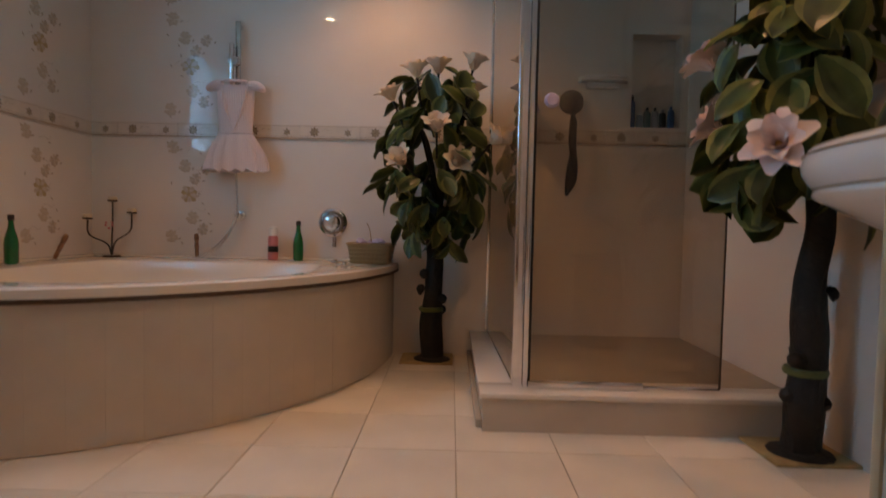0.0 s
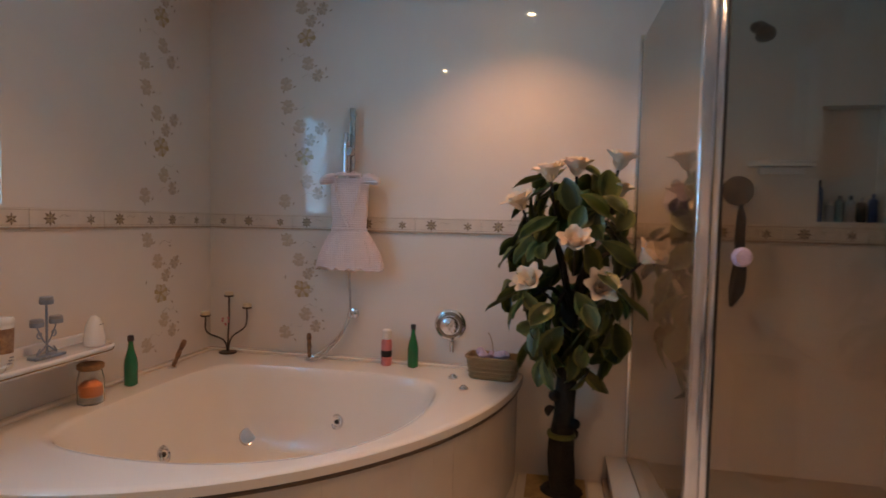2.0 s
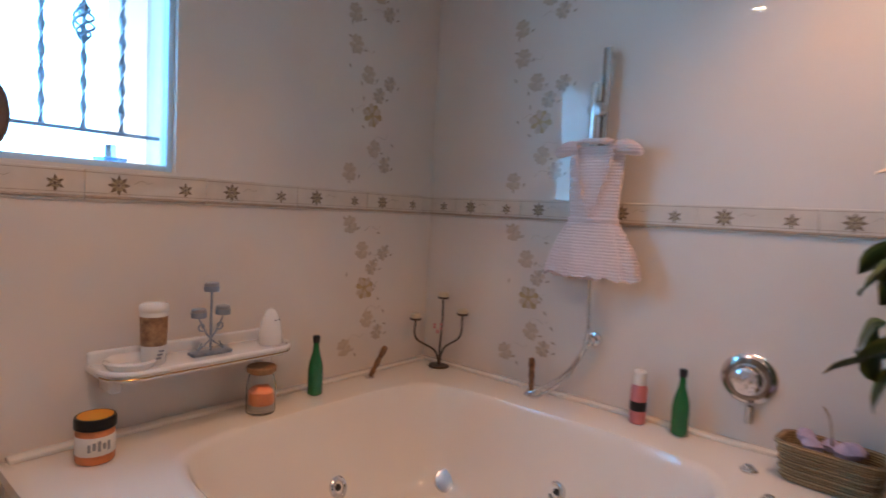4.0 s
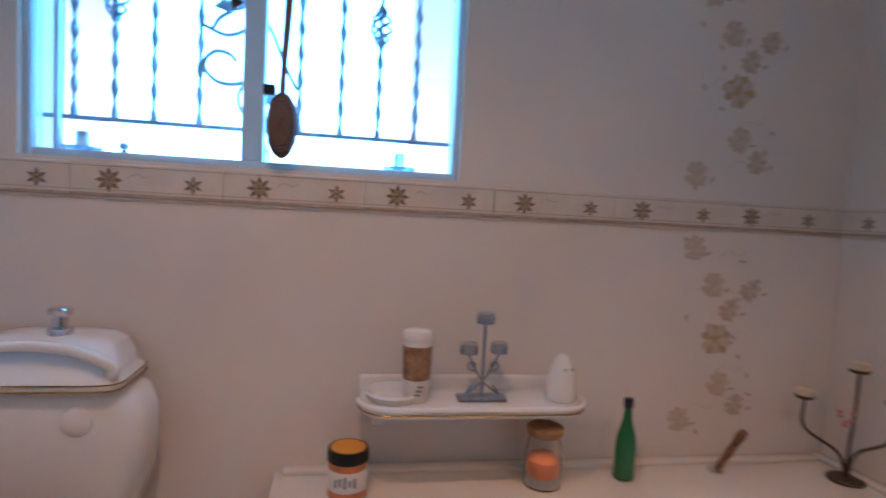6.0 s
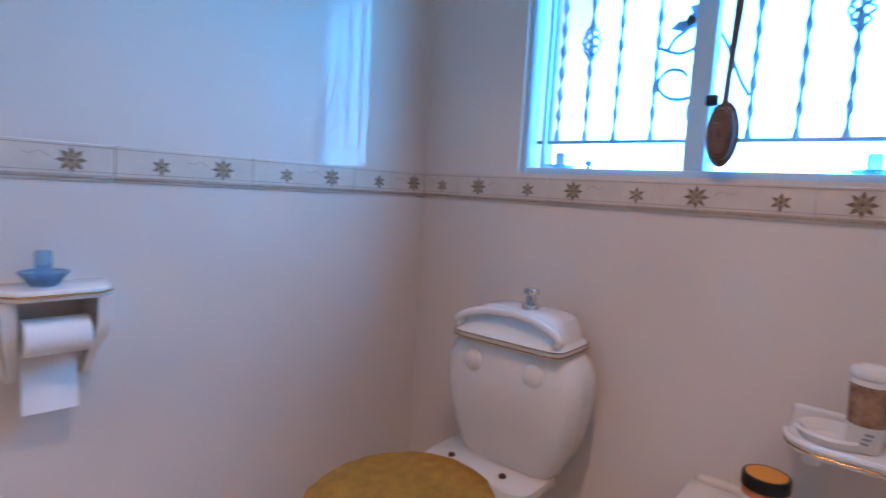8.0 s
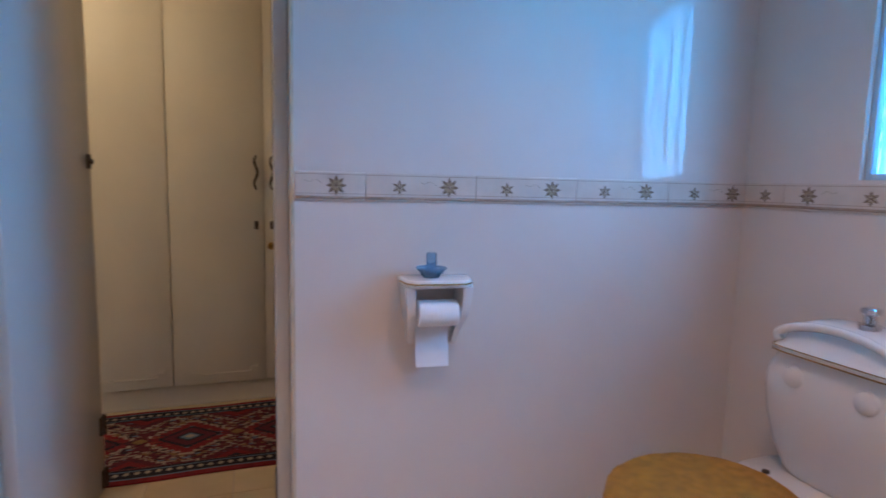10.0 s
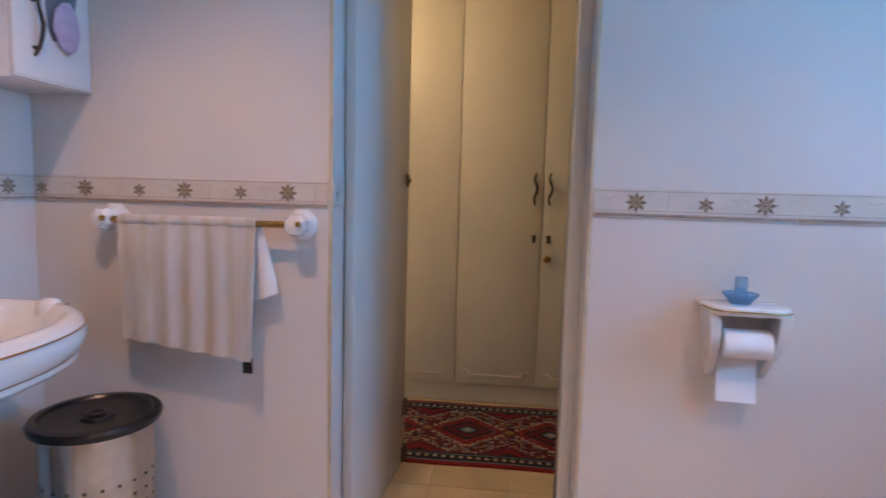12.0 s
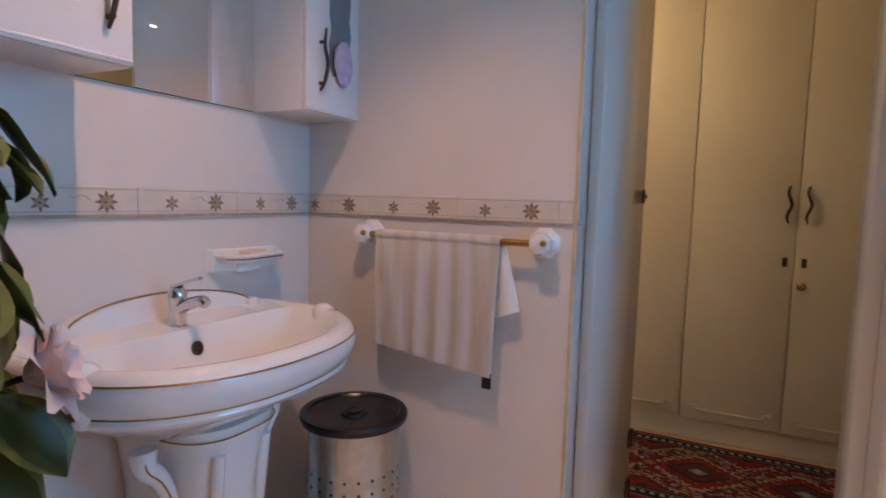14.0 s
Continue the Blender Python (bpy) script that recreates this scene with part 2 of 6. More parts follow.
RUG_BLUE = material("rug_grey_blue", (0.16, 0.22, 0.26), 1.0, vary=0.3, scale=60, bump=0.7, bump_scale=420)
LAMP_GLOW = glow("lamp_glow", (1.0, 0.80, 0.55), 30.0)
GLOBE_GLOW = glow("globe_glow", (1.0, 0.72, 0.42), 2.5)


# ---- mesh helpers ----
def mesh_of(bm, name, mats, smooth=True):
    me = bpy.data.meshes.new(name)
    bmesh.ops.recalc_face_normals(bm, faces=bm.faces)
    bm.to_mesh(me)
    bm.free()
    for m in (mats if isinstance(mats, (list, tuple)) else [mats]):
        me.materials.append(m)
    if smooth:
        me.shade_smooth()
        me.set_sharp_from_angle(angle=radians(38))
    return me


def empty(name, at=(0, 0, 0), rz=0, label="", category="", group="", kind=""):
    ob = new(name)
    ob.empty_display_size = 0.05
    ob.matrix_world = pose(*at, 0, 0, rz)
    return tagged(ob, label, category, group, kind)


def part(name, bm, mats, parent, label="", m=None):
    """Links a bmesh as one mesh object under a thing or a part."""
    ob = new(name, bm if isinstance(bm, bpy.types.Mesh) else mesh_of(bm, name, mats))
    ob.parent = parent
    if m is not None:
        ob.matrix_basis = m
    return tagged(ob, label)


def thing(name, bm, mats, at=(0, 0, 0), rz=0, label="", category="", group="", kind=""):
    ob = new(name, mesh_of(bm, name, mats))
    ob.matrix_world = pose(*at, 0, 0, rz)
    return tagged(ob, label, category, group, kind)


def box(x0, x1, y0, y1, z0, z1, bevel=0.0, seg=2, bm=None):
    b = bmesh.new()
    bmesh.ops.create_cube(b, size=1)
    bmesh.ops.transform(b, verts=b.verts, matrix=Matrix.Translation(((x0 + x1) / 2, (y0 + y1) / 2, (z0 + z1) / 2))
                        @ Matrix.Diagonal((x1 - x0, y1 - y0, z1 - z0, 1)))
    if bevel:
        bmesh.ops.bevel(b, geom=b.edges[:], offset=bevel, segments=seg, profile=0.5, affect="EDGES")
    return join(bm, b)


def join(bm, b):
    if bm is None:
        return b
    me = bpy.data.meshes.new("tmp")
    b.to_mesh(me)
    b.free()
    bm.from_mesh(me)
    bpy.data.meshes.remove(me)
    return bm


def lathe(profile, seg=24, bm=None, at=(0, 0, 0), sx=1.0, sy=1.0, turn=None):
    """A turned body from (radius, height) pairs, from the bottom up."""
    b = bmesh.new()
    rings = []
    for r, z in profile:
        if r < 1e-5:
            rings.append([b.verts.new((0, 0, z))])
        else:
            rings.append([b.verts.new((r * sx * math.cos(2 * math.pi * i / seg), r * sy * math.sin(2 * math.pi * i / seg), z)) for i in range(seg)])
    for a, c in zip(rings, rings[1:]):
        for i in range(seg):
            j = (i + 1) % seg
            if len(a) == 1 and len(c) > 1:
                b.faces.new((a[0], c[j], c[i]))
            elif len(c) == 1 and len(a) > 1:
                b.faces.new((a[i], a[j], c[0]))
            elif len(a) > 1:
                b.faces.new((a[i], a[j], c[j], c[i]))
    for ring in (rings[0], rings[-1]):
        if len(ring) > 1:
            b.faces.new(ring)
    m = Matrix.Translation(at) @ (turn if turn is not None else Matrix())
    bmesh.ops.transform(b, verts=b.verts, matrix=m)
    return join(bm, b)


def loft(rings, bm=None, cap=True, closed=True):
    """A skin over rings of points that all have the same count."""
    b = bmesh.new()
    vs = [[b.verts.new(p) for p in ring] for ring in rings]
    n = len(vs[0])
    for a, c in zip(vs, vs[1:]):
        for i in range(n if closed else n - 1):
            j = (i + 1) % n
            b.faces.new((a[i], a[j], c[j], c[i]))
    if cap:
        b.faces.new(vs[0])
        b.faces.new(vs[-1])
    return join(bm, b)


def tube(points, r, seg=8, bm=None, taper=None):
    """A round bar along points; r may be one radius or one for each point."""
    pts = [Vector(p) for p in points]
    rs = r if isinstance(r, (list, tuple)) else [r] * len(pts)
    rings, side = [], None
    for i, p in enumerate(pts):
        d = (pts[min(i + 1, len(pts) - 1)] - pts[max(i - 1, 0)]).normalized()
        if side is None:
            side = d.orthogonal().normalized()
        side = (side - d * side.dot(d)).normalized()
        up = d.cross(side)
        rings.append([p + rs[i] * (math.cos(2 * math.pi * k / seg) * side + math.sin(2 * math.pi * k / seg) * up) for k in range(seg)])
    return loft(rings, bm)


def smooth_line(points, n=8):
    """More points on a smooth line through the given ones."""
    p = [Vector(q) for q in points]
    p = [2 * p[0] - p[1]] + p + [2 * p[-1] - p[-2]]
    out = []
    for i in range(1, len(p) - 2):
        for k in range(n):
            t = k / n
            a, b, c, d = p[i - 1], p[i], p[i + 1], p[i + 2]
            out.append(0.5 * ((2 * b) + (c - a) * t + (2 * a - 5 * b + 4 * c - d) * t * t + (3 * b - a - 3 * c + d) * t ** 3))
    return out + [p[-2]]


def cylinder(r, z0, z1, seg=20, bm=None, at=(0, 0, 0), turn=None, edge=0.002):
    return lathe([(r - edge, z0), (r, z0 + edge), (r, z1 - edge), (r - edge, z1)], seg, bm, at, turn=turn)


def slab(outline, z0, z1, bevel=0.0, bm=None):
    """An upright prism over an outline in x and y."""
    b = bmesh.new()
    f = b.faces.new([b.verts.new((x, y, z0)) for x, y in outline])
    top = bmesh.ops.extrude_face_region(b, geom=[f])
    bmesh.ops.translate(b, verts=[v for v in top["geom"] if isinstance(v, bmesh.types.BMVert)], vec=(0, 0, z1 - z0))
    if bevel:
        bmesh.ops.bevel(b, geom=[e for e in b.edges if abs(e.verts[0].co.z - e.verts[1].co.z) < 1e-6], offset=bevel, segments=3, profile=0.5, affect="EDGES")
    return join(bm, b)


def structure(name, bm, mats, label=""):
    ob = new(name, mesh_of(bm, name, mats))
    return tagged(ob, label, kind="structure")


RX90 = Matrix.Rotation(radians(90), 4, "X")
RY90 = Matrix.Rotation(radians(90), 4, "Y")

# ---- structure ----
ceiling = structure("ceiling", box(XW - 0.3, XD + 0.3, YC - THICK, YB + 0.3, TOP, TOP + 0.1), CEIL, "white painted flat ceiling over the bathroom")
structure("ceiling_passage", box(-1.9, 1.9, YWARD - 0.8, YC - THICK, 2.70, 2.80), CEIL, "white painted ceiling over the passage")
# bath wall with the shower niche
NX0, NX1, NZ0, NZ1 = 1.045, 1.345, 1.425, 1.985
wb = box(XW - 0.3, NX0, YB, YB + 0.2, 0, TOP)
box(NX1, XD + 0.3, YB, YB + 0.2, 0, TOP, bm=wb)
box(NX0, NX1, YB, YB + 0.2, 0, NZ0, bm=wb)
box(NX0, NX1, YB, YB + 0.2, NZ1, TOP, bm=wb)
box(NX0, NX1, YB + 0.11, YB + 0.2, NZ0, NZ1, bm=wb)
structure("wall_bath", wb, WALL, "cream glazed tile wall behind the bath and shower")
ww = box(XW - 0.24, XW, YC + SKEW * (XW - DOOR_R) - 0.01, WIN[0], 0, TOP)
box(XW - 0.24, XW, WIN[1], YB, 0, TOP, bm=ww)
box(XW - 0.24, XW, WIN[0], WIN[1], 0, WIN[2], bm=ww)
box(XW - 0.24, XW, WIN[0], WIN[1], WIN[3], TOP, bm=ww)
structure("wall_window", ww, WALL, "cream glazed tile wall with the window")
structure("wall_basin", box(XD, XD + 0.2, YC - THICK, YB, 0, TOP), WALL, "cream glazed tile wall behind the basin")
YK = YC + SKEW * (XW - DOOR_R)                # where that wall meets the window wall
wk = slab([(DOOR_R, YC - THICK), (DOOR_R, YC), (XW - 0.24, YC + SKEW * (XW - 0.24 - DOOR_R)), (XW - 0.24, YC - THICK)][::-1], 0, TOP)
structure("wall_door_2", wk, WALL, "cream glazed tile wall between the doorway and the window wall")
wd = box(DOOR_L, XD, YC - THICK, YC, 0, TOP)
box(DOOR_R, DOOR_L, YC - THICK, YC, 2.42, TOP, bm=wd)
structure("wall_door_1", wd, WALL, "cream glazed tile wall with the doorway")
for n, (x0, x1) in enumerate(((-1.85, -1.75), (1.75, 1.85))):
    structure("wall_passage_%d" % (n + 1), box(x0, x1, YWARD - 0.6, YC - THICK, 0, 2.70), PAINT, "plain cream painted passage wall")
structure("wall_passage_3", box(-1.9, 1.9, YWARD - 0.8, YWARD - 0.6, 0, 2.70), PAINT, "plain cream painted wall behind the wardrobe")
pl = box(-1.85, XW + 0.5, YC - THICK - 0.004, YC - THICK - 0.002, 0, 2.70)
structure("wall_passage_4", pl, PAINT, "plain cream painted passage wall")
floor = structure("floor", box(XW - 0.3, XD + 0.3, YWARD - 0.8, YB + 0.3, -0.12, -0.006), GROUT, "cream ceramic tile floor with thin brown joints")
# corner beads of the doorway
for n, x in enumerate((DOOR_L - 0.003, DOOR_R - 0.009)):
    structure("trim_%d" % (n + 1), box(x, x + 0.012, YC - 0.006, YC + 0.004, 0, 2.42, 0.003), DOOR_EDGE, "thin yellowed corner bead")
# door frame and open leaf
frame_ob = empty("door_frame", (0, 0, 0), label="cream painted door frame set in the tiled wall", category="door frame", kind="structure")
part("jamb", box(DOOR_R, DOOR_R + 0.045, YC - THICK - 0.02, 0.215, 0, 2.40, 0.004), DOOR_PAINT, frame_ob)
part("head", box(DOOR_R, DOOR_L, YC - THICK - 0.02, 0.215, 2.385, 2.42, 0.004), DOOR_PAINT, frame_ob)
leaf_door = empty("door_1", (0.279, 0.222, 0), -6.0, "cream gloss painted door standing open into the passage", "door", kind="structure")
part("leaf", box(-0.040, 0, -0.70, 0, 0.008, 2.37, 0.003), DOOR_PAINT, leaf_door)
part("edge_strip", box(-0.040, -0.001, -0.706, -0.7002, 0.010, 2.368, 0.001), DOOR_EDGE, leaf_door, "bare yellowed edge")
latch = part("latch", cylinder(0.011, 0, 0.05, 12, at=(-0.055, -0.69, 1.43), turn=RY90), BRONZE, leaf_door, "dark metal latch bolt")
part("latch_plate", box(-0.048, -0.039, -0.695, -0.665, 1.40, 1.46, 0.002), BRONZE, latch)
for z in (0.30, 0.06):
    h = part("hinge", box(-0.047, -0.0395, -0.700, -0.665, z - 0.04, z + 0.04, 0.002), BRONZE, leaf_door, "dark metal fitting")
    part("pin", cylinder(0.008, z - 0.045, z + 0.045, 10, at=(-0.047, -0.700, 0)), BRONZE, h)
strike = part("strike", box(DOOR_R + 0.045, DOOR_R + 0.049, 0.12, 0.16, 0.18, 0.30, 0.001), BRONZE, frame_ob, "worn metal strike plate")

# window: frame, panes, sill
win = empty("window_1", (XW - 0.050, 0, 0), label="pale aluminium window with clear panes and a stone sill", kind="structure")
y0, y1, z0, z1 = WIN
# White frame; its sky blue is daylight painted into the material.
wf = part("window_frame", box(-0.03, 0.03, y0, y0 + 0.020, z0, z1, 0.004), FRAME_DAY_BLUE, win)
part("window_frame", box(-0.03, 0.03, y1 - 0.020, y1, z0, z1, 0.004), FRAME_DAY_BLUE, win)
part("window_frame", box(-0.03, 0.03, y0 + 0.020, y1 - 0.020, z0, z0 + 0.02, 0.004), FRAME_DAY_BLUE, win)
part("window_frame", box(-0.03, 0.03, y0 + 0.020, y1 - 0.020, z1 - 0.045, z1, 0.004), FRAME_DAY_BLUE, win)
part("mullion", box(-0.025, 0.025, 1.488, 1.547, z0 + 0.02, z1 - 0.045, 0.005), FRAME_DAY_BLUE, win)
part("mullion", box(-0.012, 0.012, y0 + 0.062, y0 + 0.074, z0 + 0.02, z1 - 0.045, 0.004), FRAME_DAY_BLUE, win)
for a, b_ in ((y0 + 0.020, 1.488), (1.547, y1 - 0.020)):
    p = part("pane", box(-0.004, 0.0, a, b_, z0 + 0.02, z1 - 0.045), PANE, win)
    p.visible_shadow = False


# burglar grille of twisted bars
def twisted(y, zb, zt, x, r=0.0085, turns=9):
    rings = []
    n = int((zt - zb) / 0.012)
    for i in range(n + 1):
        z = zb + (zt - zb) * i / n
        a = i / n * turns * math.pi
        rings.append([(x + r * (1.25 if k % 2 else 0.75) * math.cos(a + k * math.pi / 2), y + r * (1.25 if k % 2 else 0.75) * math.sin(a + k * math.pi / 2), z) for k in range(4)])
    return loft(rings)


grille = empty("window_grille", (0, 0, 0), label="painted wrought iron window grille with twisted bars and scrolls", category="grille")
GX = XW - 0.125
part("rail", box(GX - 0.006, GX + 0.006, y0, y1, 1.524, 1.536, 0.002), IRON, grille)
part("rail", box(GX - 0.006, GX + 0.006, y0, y1, 2.20, 2.212, 0.002), IRON, grille)
part("stile", box(GX - 0.006, GX + 0.006, y0 + 0.035, y0 + 0.047, 1.536, 2.20, 0.002), IRON, grille)
for y in (1.030, 1.134, 1.235, 1.356, 1.632, 1.751, 1.862, 1.973):
    part("bar", twisted(y, 1.536, 2.20, GX), IRON, grille)


def basket_knot(y, z):
    bm = bmesh.new()
    for k in range(4):
        pts = []
        for i in range(15):
            t = i / 14
            a = k * math.pi / 2 + t * 2.2 * math.pi
            pts.append((GX + 0.030 * math.sin(math.pi * t) * math.cos(a), y + 0.030 * math.sin(math.pi * t) * math.sin(a), z - 0.065 + 0.13 * t))
        tube(pts, 0.0045, 6, bm)
    return bm


for y in (1.134, 1.862):
    part("basket_knot", basket_knot(y, 1.86), IRON, grille)


def scroll(points, r=0.006):
    return tube(smooth_line(points, 8), r, 6)


def arc_scroll(*yz):
    return part("scroll", scroll([(GX, y, z) for y, z in yz]), IRON, grille)


arc_scroll((1.452, 1.722), (1.432, 1.741), (1.396, 1.745), (1.370, 1.722), (1.369, 1.691), (1.399, 1.662), (1.446, 1.656), (1.505, 1.673), (1.545, 1.655))
arc_scroll((1.364, 1.815), (1.386, 1.804), (1.428, 1.793), (1.478, 1.815), (1.506, 1.870), (1.498, 1.93), (1.45, 1.975), (1.40, 1.96))
arc_scroll((1.386, 1.806), (1.405, 1.838), (1.440, 1.862))
arc_scroll((1.505, 1.672), (1.470, 1.650), (1.460, 1.615), (1.472, 1.580), (1.505, 1.558), (1.55, 1.556), (1.60, 1.575))
arc_scroll((1.479, 1.676), (1.512, 1.712), (1.530, 1.760), (1.529, 1.820), (1.508, 1.901), (1.47, 2.0), (1.42, 2.08))
arc_scroll((1.508, 1.90), (1.528, 1.850), (1.553, 1.805), (1.594, 1.710), (1.624, 1.655))
arc_scroll((1.630, 1.95), (1.60, 2.0), (1.56, 2.06), (1.58, 2.13), (1.628, 2.12))


def iron_leaf(cy, cz, turn):
    pts = [(-0.045, 0), (-0.02, 0.018), (0.0, 0.014), (0.012, 0.030), (0.028, 0.012), (0.055, 0.004), (0.03, -0.012), (-0.01, -0.016)]
    m = Matrix.Translation((GX + 0.008, cy, cz)) @ Matrix.Rotation(radians(turn), 4, "X") @ RY90 @ Matrix.Rotation(radians(90), 4, "Z")
    bm = slab(pts, -0.003, 0.003)
    bmesh.ops.transform(bm, verts=bm.verts, matrix=m)
    return bm


part("iron_leaf", iron_leaf(1.435, 1.872, 8), IRON, grille)
part("iron_leaf", iron_leaf(1.462, 1.900, 60), IRON, grille)
part("iron_leaf", iron_leaf(1.545, 1.620, -20), IRON, grille)

# ---- border of glazed tiles with star flowers ----
def petals(n, r0, r1, w, phase=0.0, bm=None, z=0.0, mat=0):
    """n pointed petals lying in the x-y plane."""
    bm = bm or bmesh.new()
    for k in range(n):
        a = phase + 2 * math.pi * k / n
        c, s = math.cos(a), math.sin(a)
        vs = [bm.verts.new((c * r - s * q, s * r + c * q, z + h)) for r, q, h in
              ((r0, 0, 0.0004), ((r0 + r1) * 0.55, w, 0.0010), (r1, 0, 0.0002), ((r0 + r1) * 0.55, -w, 0.0010))]
        f = bm.faces.new(vs)
        f.material_index = mat
    return bm


def wall_pose(o, u, n, d=0.0):
    """Local x along the wall, y up, z out of it."""
    u, n = Vector(u), Vector(n)
    m = Matrix.Identity(4)
    m.col[0][:3], m.col[1][:3], m.col[2][:3], m.col[3][:3] = u, (0, 0, 1), n, Vector(o) + n * d
    return m


def star(n, r):
    bm = petals(n, 0.004, r, r * 0.17, math.pi / 2, mat=0)
    petals(n, 0.004, r * 0.62, r * 0.15, math.pi / 2 + math.pi / n, bm, 0.0004, 1)
    lathe([(0.005, 0.0), (0.004, 0.0016), (0, 0.002)], 8, bm)
    return mesh_of(bm, "flower_motif", [PETAL_DARK, PETAL_GOLD])


STAR_BIG, STAR_SMALL = star(8, 0.034), star(6, 0.026)
TENDRIL = mesh_of(tube(smooth_line([(0, 0, 0.001), (0.02, 0.012, 0.001), (0.04, 0.004, 0.001), (0.055, 0.010, 0.001)], 4), 0.0009, 4), "tendril", PETAL_GOLD)


def border(name, o, u, n, length, first, share=0.55, label="cream border tiles with brown star flowers"):
    """A band of border tiles from the point o along u; first: where the first large flower sits."""
    ob = empty(name, label=label, kind="structure")
    m = wall_pose(o, u, n)
    seam = first - STEP * 0.25 - STEP * 4
    while seam < length:
        a, b_ = max(0.0, seam), min(length, seam + STEP)
        if b_ - a > 0.004:
            part("border_tile", box(a + 0.0006, b_ - 0.0006, -0.050, 0.043, -0.004, 0.006, 0.0015, 1), BORDER, ob, m=m)
            part("rope_rim", box(a + 0.0006, b_ - 0.0006, -0.044, -0.034, 0.006, 0.0098, 0.0025, 2), ROPE, ob, m=m)
            part("line", box(a + 0.0006, b_ - 0.0006, -0.0275, -0.0255, 0.006, 0.0068), ROPE, ob, m=m)
            part("line", box(a + 0.0006, b_ - 0.0006, 0.0340, 0.0362, 0.006, 0.0070), ROPE, ob, m=m)
        seam += STEP
    c = first - STEP * 4
    while c < length + STEP:
        if 0.03 < c < length - 0.03:
            part("flower_motif", STAR_BIG, None, ob, m=m @ pose(c, 0, 0.0062))
            if c + 0.10 < length:
                part("tendril", TENDRIL, None, ob, m=m @ pose(c + 0.045, 0.006, 0.0062))
        s = c + STEP * share
        if 0.025 < s < length - 0.025:
            part("flower_motif", STAR_SMALL, None, ob, m=m @ pose(s, -0.003, 0.0062))
        c += STEP
    return ob


border("trim_border_1", (XW, YK + 0.008, BAND_Z), (0, 1, 0), (1, 0, 0), YB - YK - 0.016, 1.171 - YK - 0.008)
border("trim_border_2", (XW, YB, BAND_Z), (1, 0, 0), (0, -1, 0), XD - XW, -0.883 - XW)
ALONG = math.hypot(1, SKEW)
border("trim_border_3", (XW, YK, BAND_Z), (1 / ALONG, SKEW / ALONG, 0), (-SKEW / ALONG, 1 / ALONG, 0), (DOOR_R - 0.012 - XW) * ALONG, (-0.717 - XW) * ALONG - STEP * 3, 0.45)
border("trim_border_4", (DOOR_L + 0.012, YC, BAND_Z), (1, 0, 0), (0, 1, 0), XD - DOOR_L - 0.012, 0.437 - DOOR_L - 0.012, 0.45)
border("trim_border_5", (XD, YC + 0.008, BAND_Z), (0, 1, 0), (-1, 0, 0), YB - YC - 0.016, 0.475 - YC - 0.008, 0.45)
border("trim_border_6", (DOOR_L, YC - 0.130, BAND_Z), (0, 1, 0), (-1, 0, 0), 0.125, -0.12)


# ---- upright strips of flower tiles ----
def blossom(n, r, mats, seed):
    rnd = random.Random(seed)
    bm = bmesh.new()
    for k in range(n):
        a = 2 * math.pi * k / n + rnd.uniform(-0.15, 0.15)
        rr = r * rnd.uniform(0.8, 1.05)
        w = rr * 0.27
        c, s = math.cos(a), math.sin(a)
        pts = ((0.10, 0.0), (0.45, 0.8), (0.80, 1.0), (1.0, 0.35), (1.0, -0.35), (0.80, -1.0), (0.45, -0.8))
        f = bm.faces.new([bm.verts.new((c * rr * p - s * w * q, s * rr * p + c * w * q, 0.0006 + 0.0007 * math.sin(p * 3) + 0.0003 * (k % 2))) for p, q in pts])
        f.material_index = k % 2
    lathe([(r * 0.22, 0.0), (r * 0.2, 0.0020), (0, 0.0024)], 8, bm)
    return mesh_of(bm, "blossom", mats)


BLOOMS = [blossom(10, 0.058, [BLOSSOM_B, BLOSSOM_A], 3), blossom(9, 0.044, [BLOSSOM_A, BLOSSOM_A], 5), blossom(8, 0.040, [BLOSSOM_A, BLOSSOM_C], 8)]
BUD = mesh_of(petals(1, -0.014, 0.014, 0.006, 0.6), "tile_leaf", BLOSSOM_C)
SPRIG = mesh_of(tube(smooth_line([(-0.045, -0.01, 0.001), (-0.01, 0.012, 0.001), (0.03, -0.004, 0.001), (0.05, 0.012, 0.001)], 4), 0.0008, 4), "sprig", BLOSSOM_C)
# kind, aside, down from the tile's top edge
STRIP = [(1, -0.105, 0.060), (1, 0.045, 0.020), (1, -0.030, 0.175), (2, 0.105, 0.185), (2, 0.035, 0.250), (0, 0.0, 0.345), (1, 0.015, 0.495), (2, 0.085, 0.560), (1, -0.115, 0.610)]
TILE_H = 0.68


